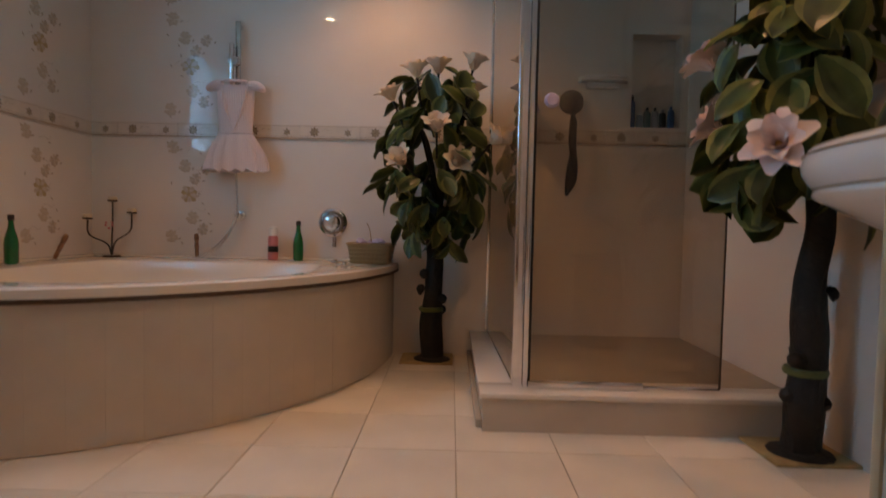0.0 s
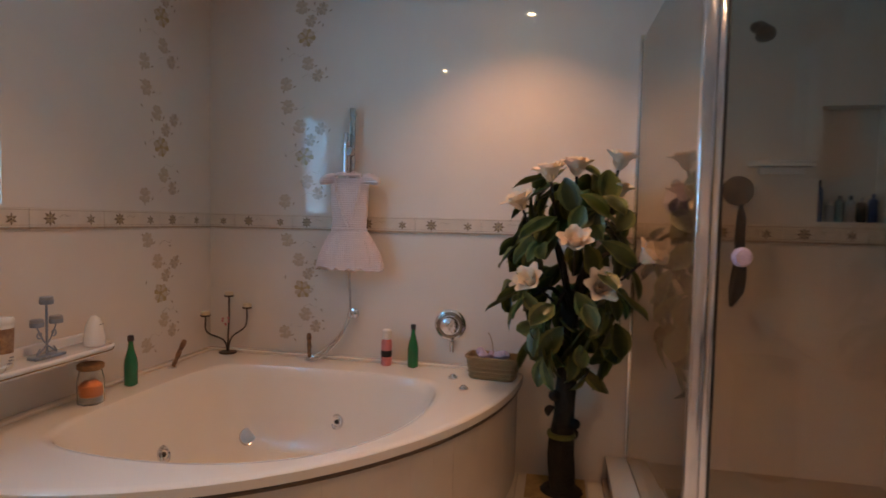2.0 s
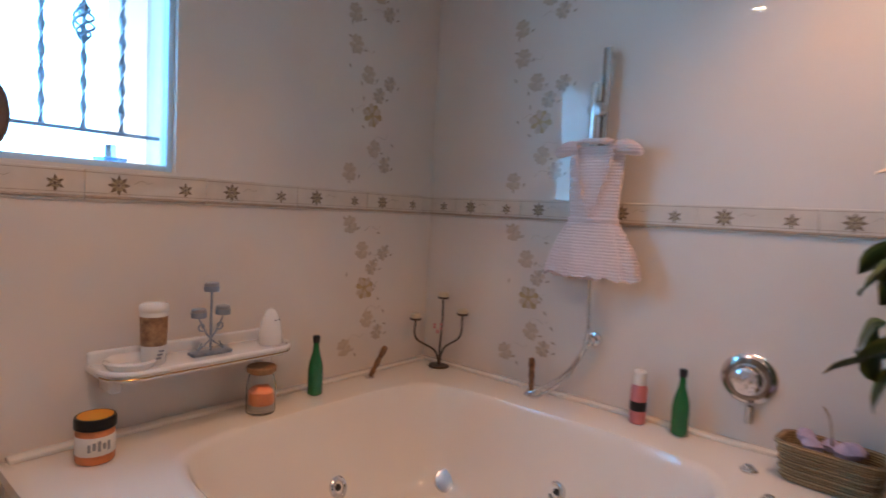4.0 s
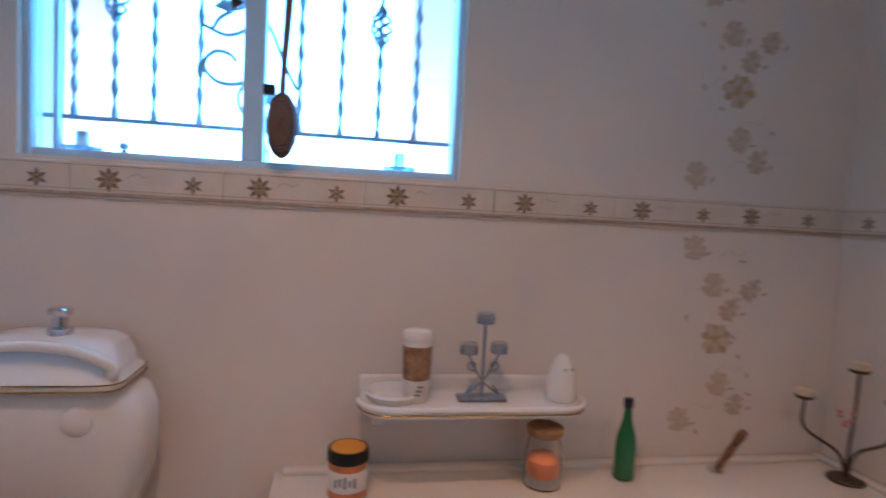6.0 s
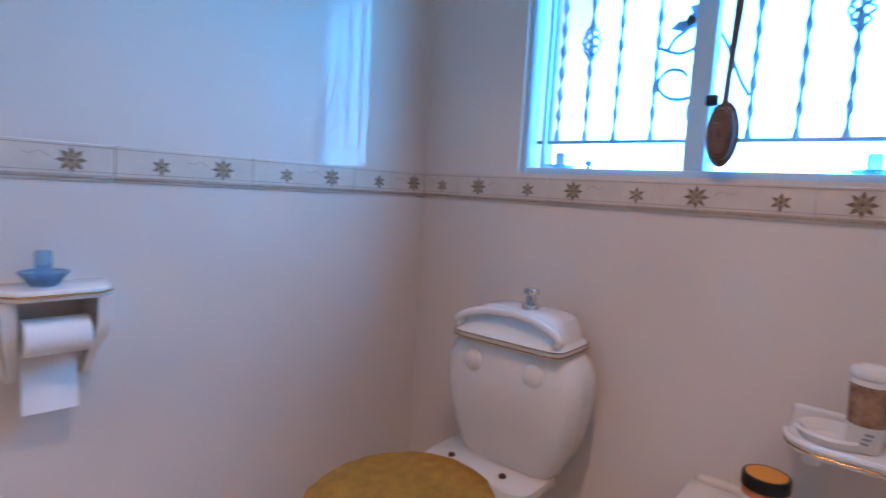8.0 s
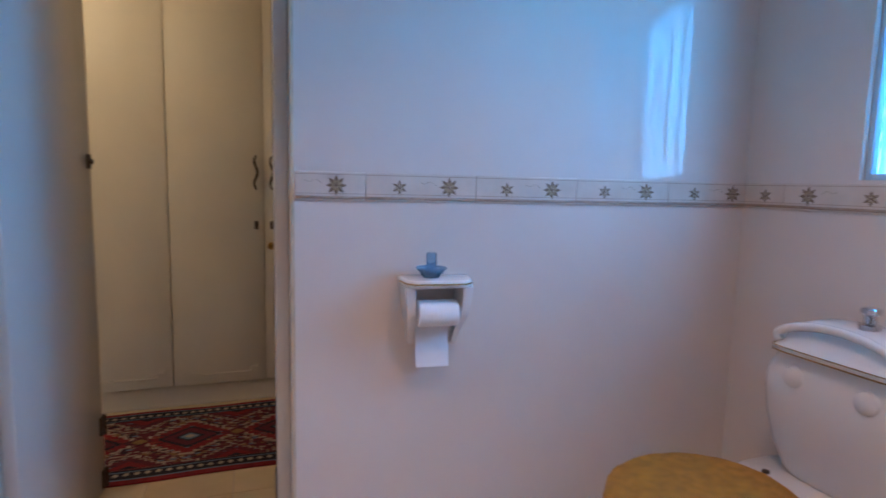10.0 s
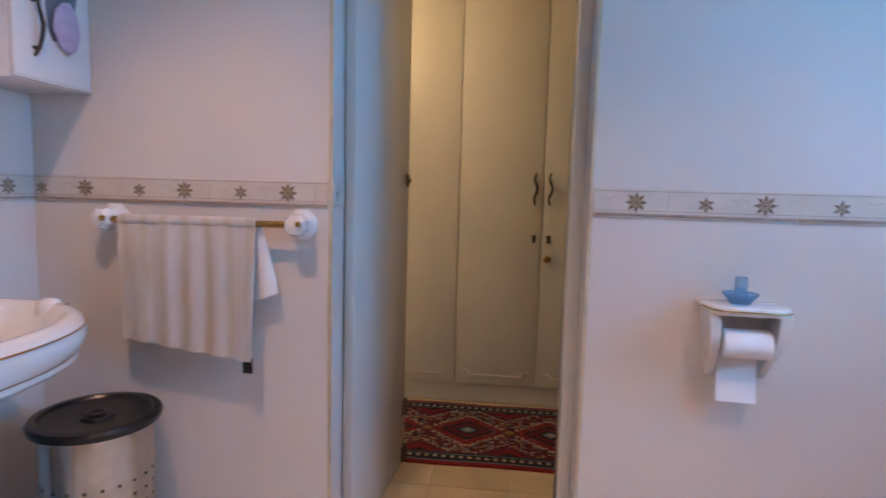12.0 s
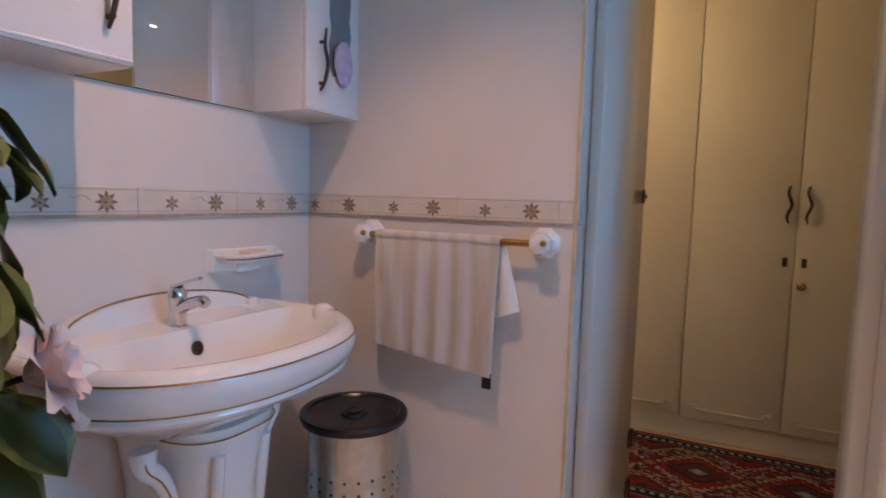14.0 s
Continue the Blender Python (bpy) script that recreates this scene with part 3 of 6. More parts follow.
def flower_strip(name, o, u, n):
    ob = empty(name, label="cream decor tiles with tan flowers and fine sprigs", kind="structure")
    rnd = random.Random(len(name))
    m = wall_pose(o, u, n)
    for top, low, high in ((1.31, 0.60, 1.30), (2.09, 1.42, 2.09), (2.77, 2.09, 2.67)):
        for kind, x, y in STRIP:
            z = top - y
            if low + 0.02 < z < high - 0.02:
                part("blossom", BLOOMS[kind], None, ob, m=m @ pose(x + rnd.uniform(-0.008, 0.008), z, 0.0006, 0, 0, rnd.uniform(0, 70)))
                part("tile_leaf", BUD, None, ob, m=m @ pose(x + 0.05, z - 0.012, 0.0006, 0, 0, rnd.uniform(-30, 30)))
        for k in range(11):
            x, z = rnd.choice((-0.14, -0.11, -0.06, 0.07, 0.12)) + rnd.uniform(-0.015, 0.015), top - TILE_H * (k + 0.5) / 11
            if low + 0.02 < z < high - 0.02:
                part("tile_leaf", BUD, None, ob, m=m @ pose(x, z, 0.0006, 0, 0, rnd.uniform(40, 140)))
                if k % 2:
                    part("sprig", SPRIG, None, ob, m=m @ pose(x * 0.4, z + 0.02, 0.0004, 0, 0, rnd.uniform(-12, 12)))


flower_strip("trim_flower_strip_1", (XW, 2.965, 0), (0, 1, 0), (1, 0, 0))
flower_strip("trim_flower_strip_2", (-1.655, YB, 0), (1, 0, 0), (0, -1, 0))

# ---- corner bath ----
BC, BA, BB, RIM = (-2.0, YB), 1.65, 1.78, 0.57
bath = empty("corner_bath", (-1.5, 2.65, 0), label="cream acrylic corner whirlpool bath with a tiled curved apron", category="bath")
HUB = Vector((-1.46, 2.66))


def outer_r(a):
    """From the hub to the bath's outline in the direction a."""
    c, s = math.cos(a), math.sin(a)
    best = 9.0
    if c < 0:
        best = min(best, (XW + 0.002 - HUB.x) / c)
    if s > 0:
        best = min(best, (YB - 0.002 - HUB.y) / s)
    lo, hi = 0.0, 3.0
    for _ in range(40):
        mid = (lo + hi) / 2
        x, y = HUB.x + c * mid, HUB.y + s * mid
        inside = (y > YB - BB if x < BC[0] else ((x - BC[0]) / BA) ** 2 + ((y - BC[1]) / BB) ** 2 < 1)
        lo, hi = (mid, hi) if inside else (lo, mid)
    return min(best, lo)


def inner_r(a):
    """The rounded opening of the bowl."""
    c, s = math.cos(a), math.sin(a)
    limits = [outer_r(a) - 0.10]
    for nx, ny, d in ((-1, 0, HUB.x - XW - 0.17), (0, 1, YB - 0.22 - HUB.y), (1, 0.15, 0.80), (-0.10, -1, 0.78), (-0.7, 0.7, 0.80)):
        k = c * nx + s * ny
        if k > 1e-3:
            limits.append(d / k)
    return sum(v ** -5.0 for v in limits) ** (-1 / 5.0)


BOWL = [(1.055, RIM + 0.0), (1.02, RIM - 0.004), (1.0, RIM - 0.018), (0.975, RIM - 0.07), (0.93, 0.42), (0.875, 0.30), (0.80, 0.20), (0.70, 0.155), (0.4, 0.145)]


def bowl_point(a, z):
    for (s0, z0_), (s1, z1_) in zip(BOWL, BOWL[1:]):
        if z0_ >= z >= z1_:
            t = (z0_ - z) / (z0_ - z1_)
            r = inner_r(a) * (s0 + (s1 - s0) * t)
            return Vector((HUB.x + r * math.cos(a), HUB.y + r * math.sin(a), z))


N = 144
ang = [2 * math.pi * i / N for i in range(N)]
L = lambda x, y, z: (x + 1.5, y - 2.65, z)
rings = []
for d, z in ((-0.020, RIM - 0.040), (0.0, RIM - 0.036), (0.004, RIM - 0.015), (0.0, RIM - 0.004), (-0.010, RIM + 0.001), (-0.04, RIM + 0.002)):
    rings.append([L(HUB.x + (outer_r(a) + min(d, 0.0)) * math.cos(a), HUB.y + (outer_r(a) + min(d, 0)) * math.sin(a), z) for a in ang])
for s_, z in BOWL:
    rings.append([L(HUB.x + inner_r(a) * s_ * math.cos(a), HUB.y + inner_r(a) * s_ * math.sin(a), z) for a in ang])
bb = loft(rings, cap=False)
bb.faces.new([v for v in bb.verts[-N:]])
part("tub_shell", bb, ACRYLIC, bath, "glossy cream acrylic shell")
# dark brown tube along the curve just below the rim
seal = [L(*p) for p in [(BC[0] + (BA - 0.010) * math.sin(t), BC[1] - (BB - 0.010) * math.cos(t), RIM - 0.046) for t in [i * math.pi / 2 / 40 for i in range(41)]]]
part("under_rim_strip", tube(seal, 0.010, 6), DARK_BROWN, bath, "dark brown strip under the rim")
up = box(XW - 0.0, XW + 0.045, YB - BB + 0.02, YB - 0.045, RIM + 0.001, RIM + 0.016, 0.005)
up2 = box(XW, -0.40, YB - 0.045, YB, RIM + 0.001, RIM + 0.016, 0.005, bm=up)
bmesh.ops.translate(up2, verts=up2.verts, vec=(1.5, -2.65, 0))
part("upstand", up2, ACRYLIC, bath)
# apron of upright tiles along the curve
apron_rng = random.Random(4)
NT = 22
for i in range(NT):
    t0, t1 = (i + 0.0015) / NT * math.pi / 2, (i + 0.9985) / NT * math.pi / 2
    pts_out, pts_in = [], []
    off = apron_rng.uniform(0, 0.0015)
    for k in range(4):
        t = t0 + (t1 - t0) * k / 3
        pts_out.append((BC[0] + (BA - 0.030 + off) * math.sin(t) + 1.5, BC[1] - (BB - 0.030 + off) * math.cos(t) - 2.65))
        pts_in.append((BC[0] + (BA - 0.045) * math.sin(t) + 1.5, BC[1] - (BB - 0.045) * math.cos(t) - 2.65))
    part("apron_tile", slab(pts_out + pts_in[::-1], 0.004, RIM - 0.046), APRON, bath)
core = [(XW + 1.51, YB - BB + 0.05 - 2.65)] + [(BC[0] + (BA - 0.046) * math.sin(t) + 1.5, BC[1] - (BB - 0.046) * math.cos(t) - 2.65) for t in [i * math.pi / 2 / 40 for i in range(41)]]
b0 = bmesh.new()
for (xa, ya), (xb, yb) in zip(core, core[1:]):
    b0.faces.new([b0.verts.new(p) for p in ((xa, ya, 0), (xb, yb, 0), (xb, yb, RIM - 0.04), (xa, ya, RIM - 0.04))])
part("apron_backing", b0, APRON, bath)
part("end_panel", box(XW + 1.5, BC[0] + 1.5, YB - BB + 0.02 - 2.65, YB - BB + 0.035 - 2.65, 0, RIM - 0.046), APRON, bath)


def jet(a, z, r, plain=False):
    p = bowl_point(a, z)
    q = bowl_point(a, z + 0.02) - bowl_point(a, z - 0.02)
    out = Vector((-math.cos(a), -math.sin(a), 0))
    n = (out - q.normalized() * out.dot(q.normalized())).normalized()
    m = Matrix.Translation((p.x + 1.5, p.y - 2.65, z)) @ n.to_track_quat("Z", "Y").to_matrix().to_4x4()
    if plain:
        return part("overflow_plate", lathe([(r, -0.01), (r, 0.004), (r * 0.9, 0.010), (r * 0.3, 0.013), (0, 0.013)], 28, turn=m), CHROME, bath, "round chrome plate")
    j = part("jet_nozzle", lathe([(r, -0.01), (r, 0.004), (r * 0.8, 0.009), (r * 0.55, 0.006), (r * 0.45, -0.004), (0, -0.004)], 24, turn=m), CHROME, bath, "round chrome jet nozzle")
    part("nozzle_ball", lathe([(0, 0.008), (r * 0.22, 0.006), (r * 0.36, -0.002), (r * 0.36, -0.006)][::-1], 16, turn=m), BLACK, j)
    return j


def ang_to(x, y):
    return math.atan2(y - HUB.y, x - HUB.x)


jet(1.23, 0.31, 0.040)
jet(3.29, 0.27, 0.042)
jet(2.29, 0.205, 0.052, True)
for x, y, r in ((-0.70, 3.17, 0.026), (-0.613, 2.99, 0.024)):
    k = part("air_knob", lathe([(r, 0), (r, 0.006), (r * 0.8, 0.011), (r * 0.55, 0.012), (r * 0.5, 0.02), (0, 0.022)], 20, at=L(x, y, RIM + 0.002)), CHROME, bath, "small chrome knob")

# ---- shower ----
SX0, SY0, SH = 0.095, 2.10, 0.155
tray = empty("shower_step", (0.7, 2.7, 0), label="raised tiled shower base with a cream stone edge", category="shower base")
part("riser", box(SX0 + 0.012 - 0.7, XD - 0.7, SY0 + 0.012 - 2.7, SY0 + 0.03 - 2.7, 0, SH - 0.022), APRON, tray)
part("riser", box(SX0 + 0.012 - 0.7, SX0 + 0.03 - 0.7, SY0 + 0.03 - 2.7, YB - 2.7, 0, SH - 0.022), APRON, tray)
part("edge_slab", box(SX0 - 0.7, XD - 0.7, SY0 - 2.7, SY0 + 0.16 - 2.7, SH - 0.022, SH, 0.004), ACRYLIC, tray)
part("edge_slab", box(SX0 - 0.7, SX0 + 0.17 - 0.7, SY0 + 0.161 - 2.7, YB - 2.7, SH - 0.022, SH, 0.004), ACRYLIC, tray)
part("tray_floor", box(SX0 + 0.171 - 0.7, XD - 0.7, SY0 + 0.161 - 2.7, YB - 2.7, SH - 0.06, SH - 0.012, 0.003), SHOWER_FLOOR, tray)
part("plinth_trim", box(SX0 - 0.012 - 0.7, SX0 + 0.011 - 0.7, SY0 + 0.05 - 2.7, YB - 2.7, 0, 0.035, 0.004), APRON, tray)
PX, PY, GH = 0.246, SY0 + 0.10, 2.35
encl = empty("shower_screen", (PX, PY, SH), label="clear glass corner shower screen with polished chrome profiles", category="shower screen")
ep = part("corner_post", box(-0.020, 0.022, -0.018, 0.022, 0, GH - SH, 0.006, 3), CHROME, encl)
part("corner_post", box(0.024, 0.046, -0.010, 0.018, 0, GH - SH, 0.004, 2), CHROME, encl)
part("post_seal", box(0.0465, 0.056, -0.006, 0.012, 0.002, GH - SH, 0.002), BLACK, encl, "black rubber seal")
fx1 = 1.065 - PX
g1 = part("front_pane", box(0.056, fx1, -0.002, 0.006, 0.03, GH - SH - 0.03), GLASS, encl)
part("pane_edge", box(fx1, fx1 + 0.006, -0.003, 0.007, 0.012, GH - SH - 0.03, 0.001), DARK_BROWN, encl)
sp = [(-0.0135, 0.022), (-0.0055, 0.022), (-0.040, YB - PY), (-0.048, YB - PY)]
g2 = part("side_pane", slab(sp, 0.02, GH - SH - 0.03), GLASS, encl)
for g in (g1, g2):
    g.visible_shadow = False
part("bottom_rail", box(0.046, fx1, -0.012, 0.016, 0, 0.014, 0.003), CHROME, encl)
part("bottom_rail", box(0.046, fx1 * 0.62, -0.018, -0.0125, 0.004, 0.032, 0.002), CHROME, encl)
part("bottom_rail", slab([(-0.016, 0.022), (-0.002, 0.022), (-0.036, YB - PY), (-0.051, YB - PY)], 0, 0.018, 0.002), CHROME, encl)
part("wall_profile", box(-0.056, -0.032, YB - PY - 0.03, YB - PY, 0.018, GH - SH, 0.003), CHROME, encl)
part("top_rail", box(-0.02, XD - PX, -0.014, 0.018, GH - SH, GH - SH + 0.035, 0.004), CHROME, encl)
knob = part("door_knob", lathe([(0.012, 0), (0.012, 0.02), (0.026, 0.025), (0.030, 0.04), (0.022, 0.055), (0, 0.058)], 20, at=(0.352 - PX, -0.003, 1.30 - SH), turn=RX90), LILAC, encl, "pale lilac round knob")

sh = empty("overhead_shower", (0.73, YB, 2.32), label="dull nickel wall shower head with a short bent arm", category="shower head")
part("arm", tube(smooth_line([(0, 0, 0.05), (0, -0.05, 0.055), (0.005, -0.10, 0.03)], 6), 0.011, 12), NICKEL, sh)
part("wall_flange", lathe([(0.028, 0), (0.026, 0.006), (0.012, 0.012)], 20, at=(0, 0, 0.05), turn=RX90), NICKEL, sh)
part("head", lathe([(0.012, 0), (0.020, 0.02), (0.042, 0.055), (0.044, 0.075), (0.036, 0.079), (0, 0.079)], 24, at=(0.005, -0.095, 0.035), turn=Matrix.Rotation(radians(150), 4, "X")), NICKEL, sh)
valve = empty("shower_valve", (0.685, YB, 1.57), label="round dull nickel shower valve on the tiled wall", category="shower valve")
part("plate", lathe([(0.075, 0), (0.072, 0.010), (0.05, 0.016), (0.03, 0.02)], 28, turn=RX90), NICKEL, valve)
part("knob", lathe([(0.028, 0.016), (0.030, 0.05), (0.02, 0.06), (0, 0.06)], 20, turn=RX90), NICKEL, valve)
part("lever", tube([(0, -0.055, 0), (-0.01, -0.065, -0.04), (-0.02, -0.07, -0.07)], [0.009, 0.008, 0.006], 8), NICKEL, valve)
cl = bmesh.new()
tube([(0, 0, 0), (0.008, 0, -0.06), (0.002, 0.0, -0.18), (0.012, 0, -0.26)], [0.010, 0.020, 0.024, 0.018], 10, cl)
tube([(0.010, 0, -0.25), (0.008, 0.0, -0.33), (0.0, 0, -0.42), (-0.02, 0, -0.50)], [0.020, 0.034, 0.036, 0.010], 10, cl)
for v in cl.verts:
    v.co += 0.006 * Vector(noise.noise_vector(v.co * 40))
scrub = thing("back_scrubber", cl, NAVY, (0.675, YB - 0.085, 1.50), label="dark navy net bath scrubber hanging from the shower valve", category="bath scrubber")
dish = empty("shower_shelf", (0.87, YB, 1.70), label="white ceramic corner shelf on the shower wall", category="shelf")
part("plate", slab([(-0.15, 0), (-0.14, -0.05), (-0.09, -0.085), (0.09, -0.085), (0.14, -0.05), (0.15, 0)], -0.012, 0.006, 0.004), CERAMIC, dish)
part("bracket", box(-0.10, 0.10, -0.03, 0, -0.05, -0.012, 0.008), CERAMIC, dish)
part("rim", tube(smooth_line([(-0.145, -0.004, 0.012), (-0.13, -0.05, 0.012), (-0.08, -0.08, 0.012), (0.08, -0.08, 0.012), (0.13, -0.05, 0.012), (0.145, -0.004, 0.012)], 5), 0.006, 8), CERAMIC, dish)


def shampoo(at, r, h, m, cap, label, sx=1.0):
    b = empty("shampoo_bottle", at, label=label, category="bottle", group="bottles in the shower niche")
    part("body", lathe([(r * 0.9, 0), (r, 0.006), (r, h * 0.72), (r * 0.85, h * 0.80), (r * 0.4, h * 0.84)], 18, sy=0.7), m, b)
    part("cap", cylinder(r * 0.42, h * 0.84, h, 14), cap, b)
    return b


for x, r, h, m, c, lab in ((1.068, 0.018, 0.205, BLUE_PLASTIC, BLACK, "tall dark blue shampoo bottle in the tiled niche"), (1.115, 0.020, 0.10, GREY_PLASTIC, LABEL, "small grey bottle in the tiled niche"),
                           (1.160, 0.022, 0.13, TEAL, BLACK, "dark teal bottle in the tiled niche"), (1.208, 0.021, 0.13, GREY_PLASTIC, BLACK, "grey shampoo bottle in the tiled niche"),
                           (1.255, 0.022, 0.12, BLACK, GREY_PLASTIC, "black shampoo bottle in the tiled niche"), (1.305, 0.022, 0.14, BLUE_PLASTIC, BLUE_PLASTIC, "blue shampoo bottle in the tiled niche")):
    shampoo((x, YB + 0.045, NZ0), r, h, m, c, lab)
sd = empty("robe_hook", (0.40, YB, 1.60), label="chrome double hook with a pale sponge on the shower wall", category="hook")
part("plate", lathe([(0.03, 0), (0.028, 0.008), (0.012, 0.012)], 18, turn=RX90), CHROME, sd)
part("hook", tube(smooth_line([(0, -0.01, 0), (0, -0.05, -0.01), (0, -0.065, 0.02)], 6), 0.007, 8), CHROME, sd)
sp_ = lathe([(0, -0.16), (0.05, -0.14), (0.075, -0.09), (0.06, -0.03), (0.02, 0.0), (0, 0.0)], 18)
for v in sp_.verts:
    v.co += 0.010 * Vector(noise.noise_vector(v.co * 25))
part("sponge", sp_, LILAC, sd, "pale lilac net sponge", pose(0, -0.075, -0.01))


# ---- artificial magnolia trees ----
def leaf_mesh(length, width, curl, seed):
    rnd = random.Random(seed)
    bm = bmesh.new()
    rows = []
    prof = (0.08, 0.55, 0.86, 1.0, 0.94, 0.68, 0.05)
    for i, w in enumerate(prof):
        t = i / (len(prof) - 1)
        row = []
        for k in range(7):
            u = (k - 3) / 3
            x = length * t
            y = u * width / 2 * w + rnd.uniform(-0.002, 0.002)
            z = -curl * length * t * t + 0.16 * width * w * abs(u) ** 1.6 + rnd.uniform(-0.0015, 0.0015) + 0.03 * width * math.sin(9 * t + u)
            row.append(bm.verts.new((x, y, z)))
        rows.append(row)
    for a, b_ in zip(rows, rows[1:]):
        for k in range(6):
            f = bm.faces.new((a[k], a[k + 1], b_[k + 1], b_[k]))
            f.material_index = 1 if k in (0, 5) else 0
    return mesh_of(bm, "leaf", [LEAF, LEAF_EDGE])


LEAVES = [leaf_mesh(0.165, 0.108, 0.18, 1), leaf_mesh(0.145, 0.094, 0.30, 2), leaf_mesh(0.18, 0.104, 0.08, 3), leaf_mesh(0.13, 0.090, 0.35, 4)]


def bloom_mesh(open_, seed, petal=PETAL):
    rnd = random.Random(seed)
    bm = bmesh.new()
    for ring, (n, tilt, ln) in enumerate(((6, 26 + 38 * open_, 0.092), (6, 14 + 26 * open_, 0.084), (4, 6 + 14 * open_, 0.070))):
        for k in range(n):
            a = 2 * math.pi * (k + 0.5 * ring) / n + rnd.uniform(-0.2, 0.2)
            rows = []
            for i, w in enumerate((0.45, 0.90, 1.0, 0.88, 0.34)):
                t = i / 4
                th = radians(tilt) * (0.5 + 0.8 * t) + rnd.uniform(-0.04, 0.04)
                r, z = ln * t * math.sin(th) + 0.008, ln * t * math.cos(th)
                row = []
                for j in range(5):
                    u = (j - 2) / 2
                    q = u * ln * 0.36 * w
                    rr = r - 0.30 * abs(u) ** 2 * ln * 0.44 * w
                    row.append(bm.verts.new((rr * math.cos(a) - q * math.sin(a), rr * math.sin(a) + q * math.cos(a), z + 0.05 * ln * abs(u))))
                rows.append(row)
            for p, q in zip(rows, rows[1:]):
                for j in range(4):
                    bm.faces.new((p[j], p[j + 1], q[j + 1], q[j]))
    b2 = lathe([(0.006, 0.0), (0.010, 0.012), (0.006, 0.028), (0, 0.032)], 8)
    for f in b2.faces:
        f.material_index = 1
    join(bm, b2)
    return mesh_of(bm, "flower", [petal, STAMEN])


BLOOM = [bloom_mesh(0.32, 1), bloom_mesh(0.25, 2), bloom_mesh(0.15, 3)]
BLOOM_PINK = [bloom_mesh(0.55, 4, PETAL_PINK), bloom_mesh(0.4, 5, PETAL_PINK), bloom_mesh(0.7, 6, PETAL_PINK)]


def magnolia(at, trunk, crown, radii, flowers, count, seed, label, limit, blooms=BLOOM, size=1.1, words="cream silk magnolia flower", leaf=1.0):
    rnd = random.Random(seed)
    ob = empty("artificial_tree", at, label=label, category="artificial tree", group="artificial magnolia trees")
    o = Vector(at)
    bm = tube(smooth_line(trunk, 6), [0.088 * s for s in [1.25, 1.18, 1.0] + [0.80 - 0.35 * i / (len(trunk) * 6 - 8) for i in range(len(trunk) * 6 - 8)]], 14)
    for v in bm.verts:
        n_ = noise.noise_vector(v.co * Vector((16, 16, 6)))
        v.co += 0.014 * Vector(n_) * (1.0 if v.co.z > 0.02 else 0.2)
        v.co.z = max(v.co.z, 0.0)
    for k in range(6):
        a, z = rnd.uniform(0, 6.3), rnd.uniform(0.15, 0.6)
        q = Vector(trunk[min(len(trunk) - 1, int(z / 0.2))])
        lathe([(0.030, 0), (0.026, 0.02), (0.014, 0.032), (0, 0.034)], 10, bm, at=(q.x + 0.055 * math.cos(a), q.y + 0.055 * math.sin(a), z), turn=Vector((math.cos(a), math.sin(a), 0.6)).to_track_quat("Z", "Y").to_matrix().to_4x4())
    part("trunk", bm, BARK, ob, "gnarled dark trunk")
    top = Vector(trunk[-1])
    for k in range(9):
        a, h = rnd.uniform(0, 6.3), rnd.uniform(-0.5, 0.9)
        end = Vector((crown[0] - o.x + 0.6 * radii[0] * math.cos(a), crown[1] - o.y + 0.6 * radii[1] * math.sin(a), crown[2] - o.z + h * radii[2] * 0.8))
        part("branch", tube(smooth_line([top - Vector((0, 0, 0.12)), top.lerp(end, 0.5) + Vector((0, 0, 0.03)), end], 5), [0.016 - 0.001 * i for i in range(11)], 6), BARK, ob)
    made = 0
    while made < count:
        d = Vector((rnd.gauss(0, 1), rnd.gauss(0, 1), rnd.gauss(0, 1))).normalized()
        s = rnd.uniform(0.55, 0.97)
        p = Vector((crown[0] + radii[0] * d.x * s, crown[1] + radii[1] * d.y * s, crown[2] + radii[2] * d.z * s))
        low = rnd.uniform(0.35, 1.25)
        way = Vector((d.x * 0.55, d.y * 0.55, 0.25 * d.z - low)) + Vector((rnd.uniform(-0.75, 0.75), rnd.uniform(-0.75, 0.75), rnd.uniform(-0.1, 0.35)))
        way.normalize()
        tip = p + way * 0.16
        if not limit(p) or not limit(tip) or any((p + way * 0.09 - Vector(f_)).length < 0.085 for f_ in flowers):
            continue
        face = (d * 1.3 + Vector((0, 0, 0.45)) + Vector((rnd.uniform(-0.4, 0.4), rnd.uniform(-0.4, 0.4), 0))).normalized()
        side = face.cross(way).normalized()
        face = way.cross(side)
        m = Matrix.Identity(4)
        sc = leaf * rnd.uniform(0.8, 1.12)
        m.col[0][:3], m.col[1][:3], m.col[2][:3], m.col[3][:3] = way * sc, side * sc, face * sc, p - o
        part("leaf", LEAVES[made % 4], None, ob, m=m)
        made += 1
    for i, (x, y, z) in enumerate(flowers):
        d = ((Vector((x, y, z)) - Vector(crown)).normalized() * 0.75 + Vector((0, 0, 0.65))).normalized()
        m = Matrix.Translation(Vector((x, y, z)) - o) @ d.to_track_quat("Z", "Y").to_matrix().to_4x4() @ pose(0, 0, 0, 0, 0, i * 40) @ Matrix.Scale(size, 4)
        f = part("flower", blooms[i % 3], None, ob, words, m)
        q = Vector((x, y, z)) - o
        part("stem", tube([q - d * 0.16, q - d * 0.08, q + d * 0.004], [0.006, 0.005, 0.007], 6), BARK, ob)
    band_z = 0.30
    part("tie_band", lathe([(0.070, band_z - 0.012), (0.074, band_z), (0.070, band_z + 0.012)], 14, at=(trunk[2][0], trunk[2][1], 0)), LEAF_EDGE, ob, "pale green tie band")
    return ob


